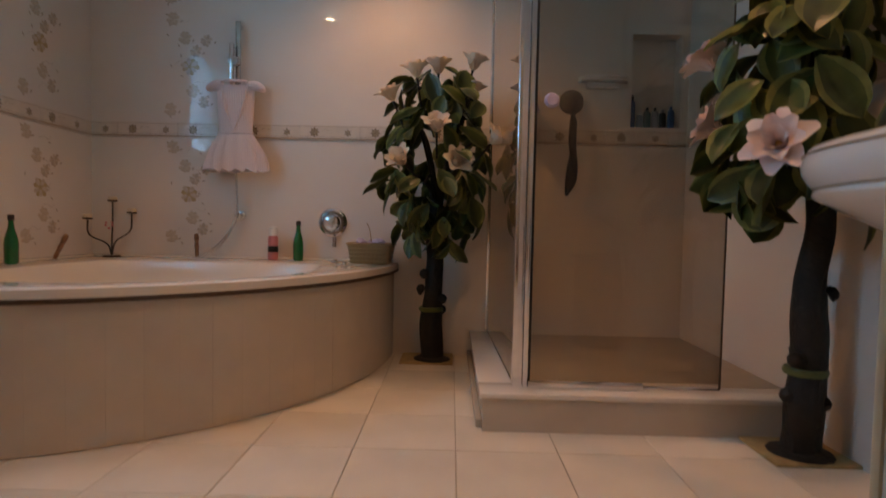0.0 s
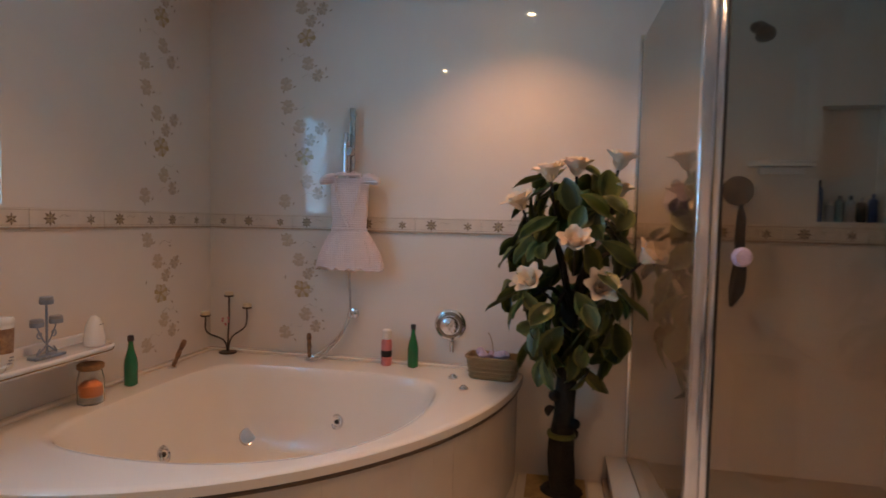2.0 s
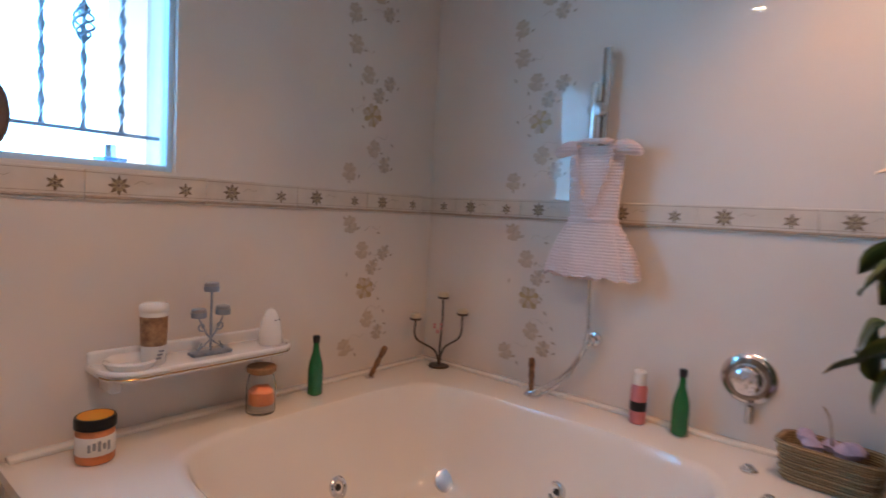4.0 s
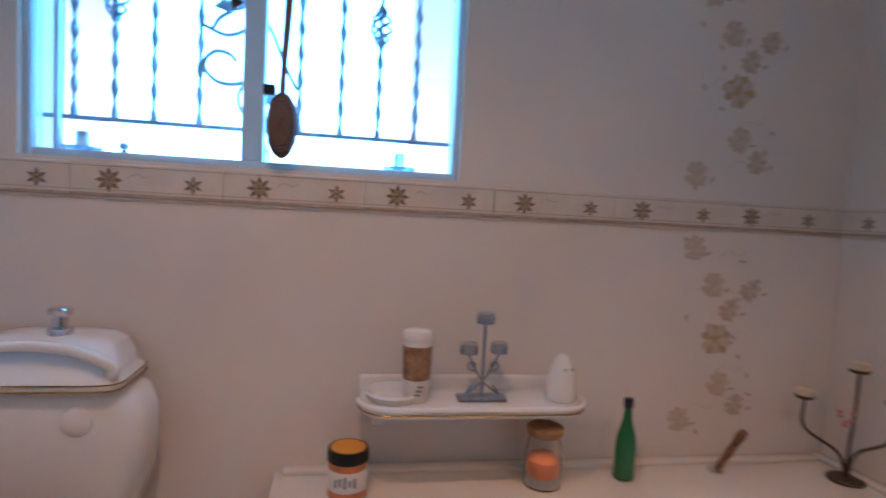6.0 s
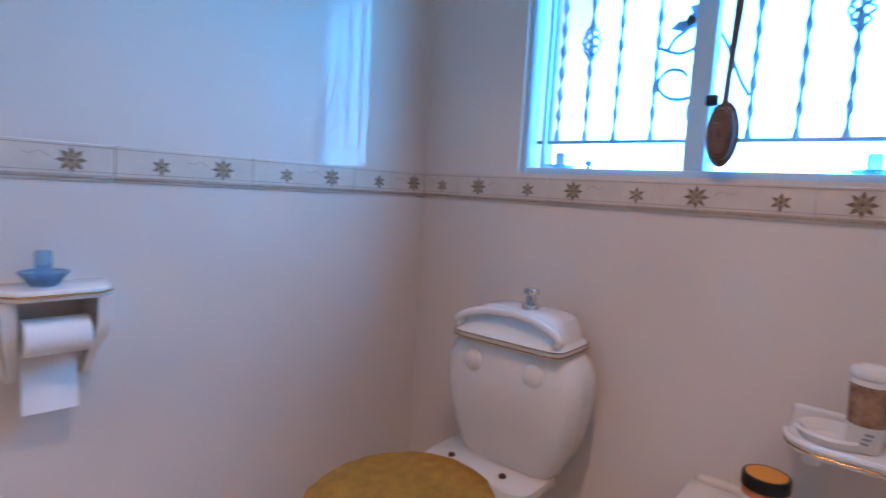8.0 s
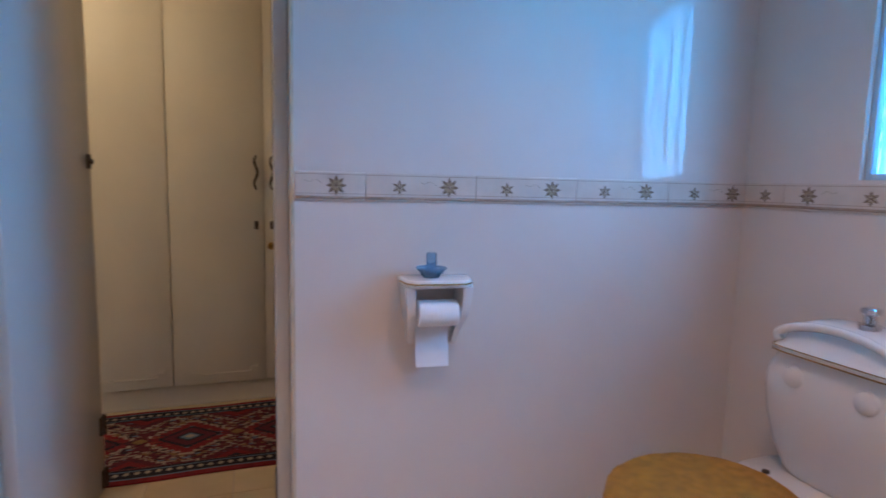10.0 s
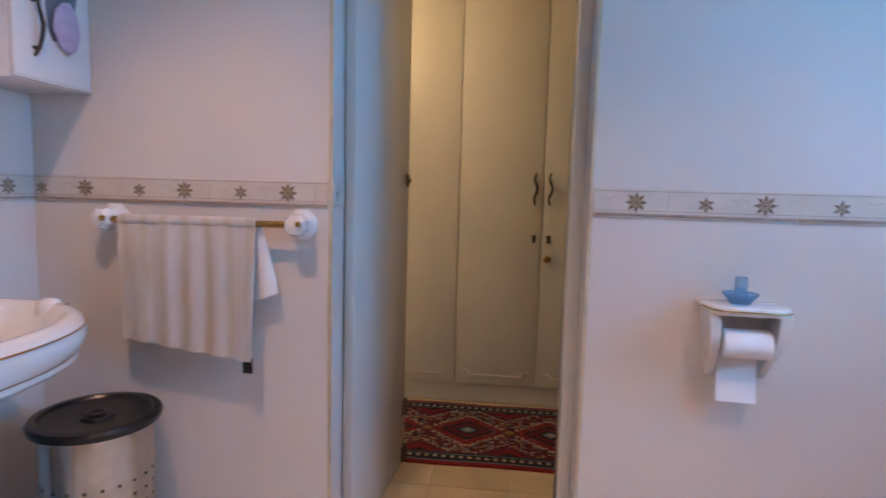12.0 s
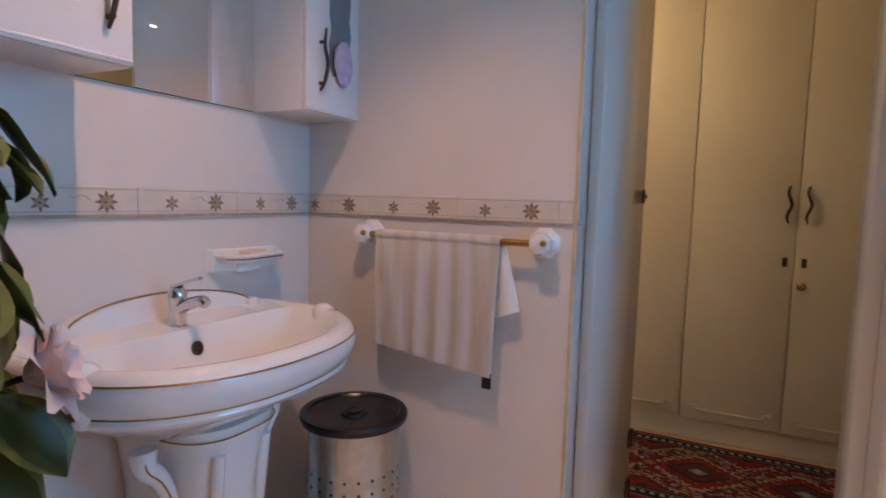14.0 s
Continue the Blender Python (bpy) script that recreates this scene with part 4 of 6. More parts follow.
magnolia((-0.13, 3.235, 0.012), [(0, 0, 0), (0.0, 0, 0.05), (-0.01, -0.01, 0.2), (0.0, 0.0, 0.4), (0.01, -0.02, 0.6), (0.0, -0.05, 0.8), (0.02, -0.08, 1.05)],
         (-0.115, 3.05, 1.205), (0.33, 0.31, 0.53),
         [(-0.225, 2.90, 1.575), (-0.115, 2.92, 1.60), (0.065, 2.95, 1.63), (-0.345, 2.88, 1.445), (-0.115, 2.80, 1.28), (-0.276, 2.81, 1.117), (-0.02, 2.79, 1.105), (0.165, 2.85, 1.23), (0.06, 3.0, 1.5)],
         215, 11, "artificial magnolia tree with cream flowers standing on a straw mat", lambda p: p.y < YB - 0.03 and p.x < 0.195)
magnolia((1.245, 1.955, 0.012), [(0, 0, 0), (0.0, 0, 0.05), (0.0, -0.01, 0.2), (0.02, 0.0, 0.4), (0.0, -0.01, 0.6), (0.01, -0.04, 0.8), (-0.02, -0.05, 1.1)],
         (1.145, 1.88, 1.27), (0.29, 0.32, 0.54),
         [(0.925, 2.053, 1.40), (1.183, 1.825, 1.262), (0.955, 1.662, 1.060), (1.04, 1.82, 1.600), (0.93, 1.98, 1.16)],
         150, 23, "artificial magnolia tree with pale pink flowers beside the basin", lambda p: p.x < XD - 0.02 and p.y > 1.54 and p.z > 0.80, BLOOM_PINK, 1.2, "pale pink silk magnolia flower", 1.2)
for at in ((-0.16, 3.26), (1.255, 1.975)):
    mt = box(-0.155, 0.155, -0.13, 0.13, 0.001, 0.012, 0.003)
    thing("straw_mat", mt, MAT, (at[0], at[1], 0), label="small square straw mat under the artificial tree", category="mat", group="straw mats")

# ---- things on and round the bath ----
DK = RIM + 0.003


def green_bottle(at):
    b = empty("green_bottle", at, label="small green glass bottle with a dark cap on the bath deck", category="bottle", group="green glass bottles")
    part("body", lathe([(0.024, 0), (0.030, 0.006), (0.031, 0.10), (0.027, 0.13), (0.014, 0.175), (0.0115, 0.20), (0.0115, 0.215)], 20), GREEN_GLASS, b)
    part("cap", lathe([(0.014, 0.212), (0.0145, 0.216), (0.0145, 0.236), (0.012, 0.24), (0, 0.24)], 16), BLACK, b)


green_bottle((-2.155, 2.615, DK))
green_bottle((-0.955, 3.315, DK))
j1 = empty("scrub_jar", (-2.11, 1.812, DK), label="orange body scrub jar with a black and orange lid", category="jar")
part("body", lathe([(0.046, 0), (0.050, 0.006), (0.050, 0.09), (0.046, 0.098)], 24), ORANGE, j1)
part("label_wrap", lathe([(0.0505, 0.026), (0.0512, 0.027), (0.0512, 0.078), (0.0505, 0.079)], 24), LABEL, j1)
for k in range(5):
    a = radians(-35 + 14 * k)
    part("print_bar", box(-0.004, 0.004, -0.0005, 0.0005, 0.040 + 0.005 * (k % 2), 0.062 + 0.004 * (k % 3)), GREY_PLASTIC, j1, m=pose(0.0518 * math.cos(a), 0.0518 * math.sin(a), 0, 0, 0, math.degrees(a) + 90))
lid = part("lid", lathe([(0.052, 0.098), (0.054, 0.10), (0.054, 0.126), (0.051, 0.130), (0.046, 0.130)], 28), BLACK, j1)
part("lid_top", lathe([(0.046, 0.128), (0.0455, 0.1305), (0, 0.1305)], 24), ORANGE_LID, lid, "orange disc in the lid")
j2 = empty("potpourri_jar", (-2.125, 2.352, DK), label="clear glass jar with orange filling and a cork lid", category="jar")
gj = part("body", lathe([(0.046, 0), (0.052, 0.006), (0.053, 0.10), (0.045, 0.135), (0.042, 0.15), (0.039, 0.15), (0.042, 0.132), (0.049, 0.10), (0.048, 0.010), (0, 0.008)], 24), CLEAR_GLASS, j2)
gj.visible_shadow = False
fl = lathe([(0.040, 0.030), (0.046, 0.04), (0.045, 0.08), (0.03, 0.095), (0, 0.10)], 18)
for v in fl.verts:
    v.co += 0.006 * Vector(noise.noise_vector(v.co * 60))
part("filling", fl, ORANGE, j2, "orange scented filling")
part("salt_layer", lathe([(0.04, 0.009), (0.046, 0.012), (0.046, 0.034), (0, 0.036)], 18), GREY_PLASTIC, j2)
part("lid", lathe([(0.040, 0.145), (0.042, 0.152), (0.052, 0.153), (0.053, 0.168), (0.049, 0.172), (0, 0.173)], 22), CORK, j2)

sb = empty("spray_bottle", (-1.108, 3.315, DK), label="pink pump bottle with a white cap on the bath deck", category="bottle")
part("body", lathe([(0.026, 0), (0.030, 0.005), (0.030, 0.135), (0.024, 0.148)], 20), PINK, sb)
part("label_wrap", lathe([(0.0303, 0.05), (0.0308, 0.051), (0.0308, 0.085), (0.0303, 0.086)], 20), BLACK, sb)
part("cap", lathe([(0.024, 0.148), (0.025, 0.152), (0.024, 0.195), (0.018, 0.202), (0, 0.203)], 18), LABEL, sb)

ch = empty("candle_branch", (-2.095, 3.315, DK), label="wrought iron branch candle holder with three cream candles", category="candle holder")
part("base", lathe([(0.05, 0), (0.052, 0.004), (0.048, 0.009), (0, 0.011)], 24), BRONZE, ch)
for dx, dy, h in ((0.0, 0.01, 0.335), (-0.095, -0.080, 0.225), (0.100, 0.040, 0.265)):
    part("arm", tube(smooth_line([(0, 0, 0.008), (dx * 0.2, dy * 0.2, h * 0.35), (dx * 0.9, dy, h * 0.6), (dx, dy, h)], 6), 0.005, 6), BRONZE, ch)
    part("cup", lathe([(0.006, h - 0.004), (0.026, h), (0.030, h + 0.010), (0.027, h + 0.010)], 16, at=(dx, dy, 0)), BRONZE, ch)
    part("candle", lathe([(0.024, h + 0.004), (0.025, h + 0.028), (0.022, h + 0.031), (0, h + 0.030)], 16, at=(dx, dy, 0)), WAX, ch)
for k in range(6):
    a = k * 1.05
    part("berry", lathe([(0, -0.008), (0.007, -0.003), (0.007, 0.004), (0, 0.008)], 8, at=(-0.01 + 0.02 * math.cos(a), -0.01 + 0.015 * math.sin(a), 0.19 + 0.02 * math.sin(2 * a))), PINK, ch, "dried red berry")


def stick(at, lean, h, label):
    b = empty("turned_handle", at, label=label, category="handle", group="turned handles on the bath deck")
    part("foot", lathe([(0.022, 0), (0.022, 0.006), (0.012, 0.012)], 14), CHROME, b)
    part("grip", lathe([(0.009, 0.01), (0.012, 0.03), (0.010, 0.05), (0.014, 0.075), (0.011, 0.10), (0.015, h - 0.03), (0.012, h - 0.006), (0, h)], 14, turn=Matrix.Rotation(radians(lean[0]), 4, "X") @ Matrix.Rotation(radians(lean[1]), 4, "Y")), WOOD, b)


stick((-2.175, 2.93, DK + 0.0), (-28, 8), 0.16, "dark turned wooden handle leaning out of the bath deck")
stick((-1.574, YB - 0.075, DK), (4, 0), 0.155, "dark turned wooden handle upright on the bath deck")

rail = empty("shower_rail", (-1.341, YB, 1.60), label="flat chrome hand shower rail on the bath wall", category="shower rail")
part("bar", box(-0.016, 0.016, -0.052, -0.040, 0, 0.41, 0.004), STEEL, rail)
for z in (0.03, 0.385):
    part("bracket", box(-0.012, 0.012, -0.040, 0, z - 0.012, z + 0.012, 0.003), CHROME, rail)
part("slider", lathe([(0.028, 0), (0.030, 0.006), (0.030, 0.034), (0.026, 0.04), (0, 0.042)], 20, at=(-0.012, -0.048, 0.165), turn=RX90), CHROME, rail)
part("slider_clip", box(-0.055, -0.020, -0.075, -0.045, 0.150, 0.185, 0.006), CHROME, rail)
hs = part("hand_shower", box(-0.040, -0.012, -0.092, -0.066, 0.02, 0.27, 0.010, 3), CHROME, rail, "slim chrome hand shower")
hose = empty("shower_hose", (-1.333, YB, 0.84), label="ribbed chrome shower hose hanging in a loop", category="shower hose")
pts = smooth_line([(-0.015, -0.07, 0.75), (-0.005, -0.075, 0.25), (0.0, -0.075, 0.02), (-0.05, -0.07, -0.10), (-0.13, -0.075, -0.19), (-0.22, -0.09, -0.255), (-0.235, -0.13, -0.262), (-0.17, -0.14, -0.255), (-0.07, -0.10, -0.16), (-0.01, -0.055, -0.03)], 14)
part("tube", tube(pts, [0.0085 if i % 2 else 0.0066 for i in range(len(pts))], 8), CHROME, hose)
el = part("wall_elbow", lathe([(0.030, 0), (0.028, 0.010), (0.016, 0.014), (0.015, 0.05), (0.020, 0.054), (0.018, 0.066), (0, 0.068)], 20, turn=RX90), CHROME, hose)

# crocheted dress
dress = empty("crocheted_dress", (-1.330, YB - 0.105, 1.10), label="small pink crocheted baby dress hung on the shower rail", category="dress")


def dress_ring(z, w, d, wave, n=96):
    pts = []
    for i in range(n):
        a = 2 * math.pi * i / n
        k = 1 + wave * math.sin(13 * a + 2.0 * z)
        pts.append((w * k * math.cos(a), d * k * math.sin(a), z + (0.010 * math.sin(16 * a) if wave > 0.06 else 0)))
    return pts


sk = [(0.005, 0.188, 0.050, 0.10), (0.05, 0.183, 0.050, 0.085), (0.10, 0.168, 0.047, 0.07), (0.16, 0.140, 0.042, 0.055), (0.215, 0.108, 0.034, 0.03), (0.232, 0.100, 0.030, 0.0)]
part("skirt", loft([dress_ring(*s_) for s_ in sk]), KNIT, dress, "ruffled pink crochet skirt")
bo = [(0.228, 0.100, 0.031, 0.0), (0.30, 0.104, 0.032, 0), (0.40, 0.110, 0.030, 0), (0.47, 0.112, 0.026, 0), (0.512, 0.108, 0.022, 0)]
part("bodice", loft([dress_ring(*s_, n=40) for s_ in bo]), KNIT, dress)
part("waist_band", tube([(0.103 * math.cos(a), 0.034 * math.sin(a), 0.230) for a in [i * math.pi / 16 for i in range(33)]], 0.007, 6), KNIT, dress)
part("neckline", tube(smooth_line([(-0.075, -0.034, 0.525), (-0.04, -0.040, 0.532), (0.0, -0.040, 0.530), (0.04, -0.040, 0.528), (0.075, -0.034, 0.525)], 5), 0.010, 8), KNIT, dress)
for s_ in (-1, 1):
    part("lapel", tube(smooth_line([(s_ * 0.078, -0.030, 0.515), (s_ * 0.062, -0.038, 0.42), (s_ * 0.030, -0.040, 0.31), (0.0, -0.038, 0.24)], 5), 0.006, 6), KNIT, dress)
    part("sleeve", loft([[(s_ * x, 0.030 * k * math.cos(a), z + h * math.sin(a)) for a in [i * math.pi / 8 for i in range(16)]] for x, z, h, k in ((0.080, 0.508, 0.028, 1.0), (0.115, 0.510, 0.030, 1.2), (0.140, 0.504, 0.028, 1.2), (0.164, 0.494, 0.022, 1.0), (0.172, 0.491, 0.014, 0.8))]), KNIT, dress)
part("hanger_loop", tube(smooth_line([(-0.02, 0, 0.52), (0.0, 0.02, 0.545), (0.015, 0.05, 0.552), (0.03, 0.02, 0.545), (0.03, 0, 0.52)], 6), 0.003, 6), KNIT, dress)

mix = empty("bath_mixer", (-0.762, YB, 0.808), label="large round chrome bath mixer on the wall", category="bath mixer")
part("plate", lathe([(0.088, 0), (0.088, 0.008), (0.080, 0.016), (0.066, 0.018), (0.060, 0.024)], 36, turn=RX90), CHROME, mix)
part("dial_ring", lathe([(0.074, 0.0165), (0.073, 0.0215), (0.064, 0.0255), (0.058, 0.0258), (0.055, 0.0235)], 36, turn=RX90), NICKEL, mix, "darker metal ring")
part("knob", lathe([(0.050, 0.018), (0.052, 0.03), (0.046, 0.058), (0.034, 0.066), (0, 0.068)], 28, turn=RX90), CHROME, mix)
part("lever", tube([(0, -0.062, 0.0), (0.018, -0.072, 0.022), (0.03, -0.076, 0.040)], [0.012, 0.010, 0.008], 10), CHROME, mix)
part("spout_body", cylinder(0.013, -0.15, -0.088, 14, at=(0.015, -0.025, 0)), CHROME, mix)

bk = empty("wicker_basket", (-0.50, 3.235, DK), -6, "woven straw basket with dried flowers on the bath deck", "basket")


def rect_ring(w, d, z, r=0.25, n=40):
    pts = []
    for i in range(n):
        a = 2 * math.pi * i / n
        c, s_ = math.cos(a), math.sin(a)
        k = (abs(c) ** 5 + abs(s_) ** 5) ** (-1 / 5)
        pts.append((w * k * c, d * k * s_, z + 0.002 * math.sin(20 * a)))
    return pts


part("weave", loft([rect_ring(0.115, 0.062, 0.0), rect_ring(0.122, 0.068, 0.05), rect_ring(0.136, 0.078, 0.11), rect_ring(0.128, 0.070, 0.11), rect_ring(0.112, 0.058, 0.03)]), WICKER, bk)
for k in range(5):
    part("wicker_band", tube([(x, y, z) for x, y, z in rect_ring(0.120 + 0.0035 * k, 0.066 + 0.0028 * k, 0.014 + 0.024 * k)] + [rect_ring(0.120 + 0.0035 * k, 0.066 + 0.0028 * k, 0.014 + 0.024 * k)[0]], 0.0055, 6), WICKER, bk)
part("rim", tube(rect_ring(0.136, 0.078, 0.113) + [rect_ring(0.136, 0.078, 0.113)[0]], 0.008, 8), WICKER, bk)
bs = bmesh.new()
brn = random.Random(6)
for k in range(9):
    lathe([(0, -0.02), (0.024, -0.008), (0.028, 0.008), (0.014, 0.024), (0, 0.028)], 10, bs, at=(brn.uniform(-0.09, 0.09), brn.uniform(-0.04, 0.04), 0.105 + brn.uniform(0, 0.02)))
for v in bs.verts:
    v.co += 0.007 * Vector(noise.noise_vector(v.co * 50))
part("dried_flowers", bs, LILAC, bk, "faded pink dried flowers")
part("twig", tube(smooth_line([(0.0, 0, 0.11), (-0.005, 0, 0.17), (-0.015, 0, 0.21), (-0.03, 0, 0.235)], 5), 0.003, 6), WICKER, bk)

# ceramic shelf on the window wall, and what stands on it
SHZ = 0.815
shelf = empty("ceramic_shelf", (XW, 2.15, SHZ), label="white ceramic wall shelf with a thin gold line", category="shelf")
out = [(0, -0.315)] + [(0.115 + 0.085 * math.cos(a), -0.23 + 0.085 * math.sin(a)) for a in [radians(-90 + 15 * i) for i in range(7)]] + [(0.2 - 0.085 + 0.085 * math.cos(a), 0.23 + 0.085 * math.sin(a)) for a in [radians(15 * i) for i in range(7)]] + [(0, 0.315)]
part("plate", slab(out, -0.030, -0.004, 0.008), CERAMIC, shelf)
part("rim", tube([(x, y, -0.004) for x, y in out[1:-1]], 0.009, 8), CERAMIC, shelf)
part("back_ledge", box(0.0, 0.022, -0.315, 0.315, -0.02, 0.036, 0.010, 3), CERAMIC, shelf)
part("gold_line", tube([(x * 1.012, y * 1.005, -0.018) for x, y in out[1:-1]], 0.0022, 6), GOLD, shelf)
part("bracket", box(0.0, 0.09, -0.28, -0.24, -0.09, -0.03, 0.012, 3), CERAMIC, shelf)
part("bracket", box(0.0, 0.09, 0.24, 0.28, -0.09, -0.03, 0.012, 3), CERAMIC, shelf)
part("soap_well", lathe([(0.062, -0.006), (0.070, 0.004), (0.075, 0.016), (0.070, 0.022), (0.060, 0.014), (0.045, -0.001), (0, -0.003)], 28, at=(0.105, -0.225, 0)), CERAMIC, shelf, "round raised soap well")
tc = empty("travel_cup", (-2.150, 1.985, SHZ - 0.002), label="white lidded paper cup with a brown printed band", category="cup")
part("body", lathe([(0.032, 0), (0.034, 0.004), (0.040, 0.165), (0.038, 0.168)], 24), LABEL, tc)
part("sleeve_print", lathe([(0.0362, 0.060), (0.0372, 0.061), (0.0402, 0.150), (0.0395, 0.151)], 24), BROWN_PRINT, tc, "brown printed band")
part("lid", lathe([(0.041, 0.165), (0.043, 0.168), (0.042, 0.182), (0.036, 0.190), (0.034, 0.186), (0, 0.185)], 24), LABEL, tc)
for k in range(3):
    part("print_bar", box(-0.008, 0.008, -0.0005, 0.0005, 0.020 + 0.011 * k, 0.026 + 0.011 * k), GREY_PLASTIC, tc, m=pose(0.0362 + 0.0006 * k, 0.004 * k, 0, 0, 0, 90))
cs = empty("candle_stand", (-2.15, 2.17, SHZ - 0.002), 90, "small iron stand with three grey tea candles", "candle stand")
part("base", box(-0.068, 0.068, -0.022, 0.022, 0, 0.012, 0.003), IRON, cs)
part("post", tube([(0, 0, 0.01), (0, 0, 0.21)], 0.0045, 8), IRON, cs)
for dx, h in ((0, 0.21), (-0.042, 0.125), (0.042, 0.128)):
    part("cup", lathe([(0.010, h), (0.024, h + 0.003), (0.025, h + 0.02)], 16, at=(dx, 0, 0)), IRON, cs)
    part("candle", lathe([(0.023, h + 0.006), (0.0235, h + 0.030), (0.020, h + 0.033), (0, h + 0.032)], 16, at=(dx, 0, 0)), GREY_PLASTIC, cs, "grey tea candle")
for s_ in (-1, 1):
    sc_ = [(s_ * (0.030 + 0.016 * (1 - i / 26) * math.cos(4.0 + 8.5 * i / 26)), 0, 0.095 + 0.016 * (1 - i / 26) * math.sin(4.0 + 8.5 * i / 26)) for i in range(27)]
    part("scroll", tube([(s_ * 0.042, 0, 0.125), (s_ * 0.018, 0, 0.075), (0, 0, 0.05)], 0.003, 6), IRON, cs)
    part("scroll", tube(sc_, 0.003, 6), IRON, cs)
    part("scroll", tube(smooth_line([(0, 0, 0.05), (s_ * 0.025, 0, 0.03), (s_ * 0.045, 0, 0.016), (s_ * 0.03, 0, 0.040)], 5), 0.003, 6), IRON, cs)
gh = empty("ghost_ornament", (-2.15, 2.40, SHZ - 0.002), 15, "small white ceramic ghost ornament with dark eyes", "ornament")
part("body", lathe([(0.040, 0), (0.044, 0.006), (0.042, 0.04), (0.034, 0.085), (0.022, 0.118), (0.010, 0.13), (0, 0.132)], 22), CERAMIC, gh)
for y in (-0.010, 0.010):
    part("eye", lathe([(0, -0.004), (0.004, 0), (0, 0.004)], 8, at=(0.031, y, 0.092)), BLACK, gh)

# back brush hanging in the window
br = empty("back_brush", (XW + 0.030, 1.602, 1.53), 0, "long wooden bath brush with a bristle pad hung in the window", "bath brush")
part("head", lathe([(0, -0.014), (0.8, -0.012), (1.0, 0.0), (0.8, 0.012), (0, 0.014)], 26, turn=RY90 @ Matrix.Diagonal((0.088, 0.042, 1, 1))), BRUSH_WOOD, br)
part("bristle_pad", lathe([(0.9, 0.008), (0.88, 0.030), (0.7, 0.036), (0, 0.038)], 26, turn=RY90 @ Matrix.Diagonal((0.080, 0.038, 1, 1))), BRISTLE, br, "brown bristle pad")
part("handle", tube([(0, -0.002, 0.06), (0, 0.0, 0.14), (0, 0.008, 0.30), (0, 0.014, 0.48), (0, 0.018, 0.66)], [0.010, 0.008, 0.011, 0.013, 0.010], 10), BRUSH_WOOD, br)
part("hang_cord", tube([(0, 0.018, 0.66), (-0.02, 0.02, 0.70), (-0.028, 0.02, 0.76)], 0.002, 6), BRUSH_WOOD, br)
part("ribbon_tie", box(-0.012, 0.012, -0.050, -0.018, 0.075, 0.105, 0.006), BLACK, br, "dark fabric tie")


def tealight(at, h, label):
    b = empty("glass_candle_dish", at, label=label, category="candle dish", group="glass candle dishes")
    d = part("dish", lathe([(0.028, 0), (0.030, 0.004), (0.050, 0.030), (0.047, 0.031), (0.026, 0.008), (0, 0.008)], 24), BLUE_GLASS, b)
    part("candle_tube", lathe([(0.018, 0.008), (0.017, h - 0.004), (0.014, h), (0, h)], 16), BLUE_GLASS, b)
    part("rim_ring", tube([(0.049 * math.cos(a), 0.049 * math.sin(a), 0.031) for a in [i * math.pi / 12 for i in range(25)]], 0.0028, 6), BLUE_GLASS, b)


for y, lab in ((1.065, "blue glass candle dish on the window sill"), (1.93, "pale blue glass candle dish on the window sill")):
    tealight((XW - 0.095, y, WIN[2]), 0.075, lab)
so = empty("sill_ornament", (XW - 0.095, 1.17, WIN[2]), label="low dark metal ornament on the window sill", category="ornament")
part("base", lathe([(0.045, 0), (0.045, 0.006), (0.012, 0.012), (0.008, 0.03)], 20, sx=0.6), IRON, so)
part("knob", lathe([(0, 0.028), (0.013, 0.036), (0.013, 0.046), (0, 0.055)], 12), IRON, so)
part("arm", tube([(0, -0.05, 0.012), (0, 0, 0.016), (0, 0.05, 0.010)], 0.004, 6), IRON, so)
sq = empty("sill_bottle", (XW - 0.09, 1.54, WIN[2]), label="small blue glass bottle on the window sill", category="bottle")
part("body", lathe([(0.020, 0), (0.022, 0.004), (0.022, 0.05), (0.010, 0.065), (0.009, 0.085), (0, 0.086)], 16), BLUE_GLASS, sq)

# ---- toilet ----
TY = 1.085
wc = empty("toilet", (XW, TY, 0), label="white ceramic toilet with a shaped cistern and gold lines", category="toilet")


def cis(z, w, d, p=4.5, x0=0.012, n=48):
    pts = []
    for i in range(n):
        a = 2 * math.pi * i / n
        c, s_ = math.cos(a), math.sin(a)
        k = (abs(c) ** p + abs(s_) ** p) ** (-1 / p)
        pts.append((x0 + d / 2 + d / 2 * k * c, w * k * s_, z))
    return pts


part("cistern", loft([cis(0.465, 0.158, 0.17), cis(0.49, 0.180, 0.185, 4), cis(0.57, 0.216, 0.20, 4), cis(0.66, 0.238, 0.212, 4), cis(0.74, 0.246, 0.218, 4), cis(0.80, 0.242, 0.217, 4), cis(0.845, 0.220, 0.210, 4), cis(0.868, 0.190, 0.20, 4)]), CERAMIC, wc)
cl_ = part("cistern_lid", loft([cis(0.866, 0.186, 0.213, 8), cis(0.871, 0.199, 0.226, 8), cis(0.886, 0.201, 0.230, 8), cis(0.896, 0.192, 0.220, 8), cis(0.903, 0.182, 0.21, 7), cis(0.930, 0.176, 0.20, 6), cis(0.962, 0.158, 0.18, 5), cis(0.974, 0.128, 0.15, 4), cis(0.980, 0.08, 0.10, 4, 0.04)]), CERAMIC, wc)
arch = smooth_line([(0.214, -0.178, 0.905), (0.218, -0.180, 0.928), (0.220, -0.13, 0.955), (0.218, -0.05, 0.972), (0.218, 0.05, 0.972), (0.220, 0.13, 0.955), (0.218, 0.180, 0.928), (0.214, 0.178, 0.905)], 5)
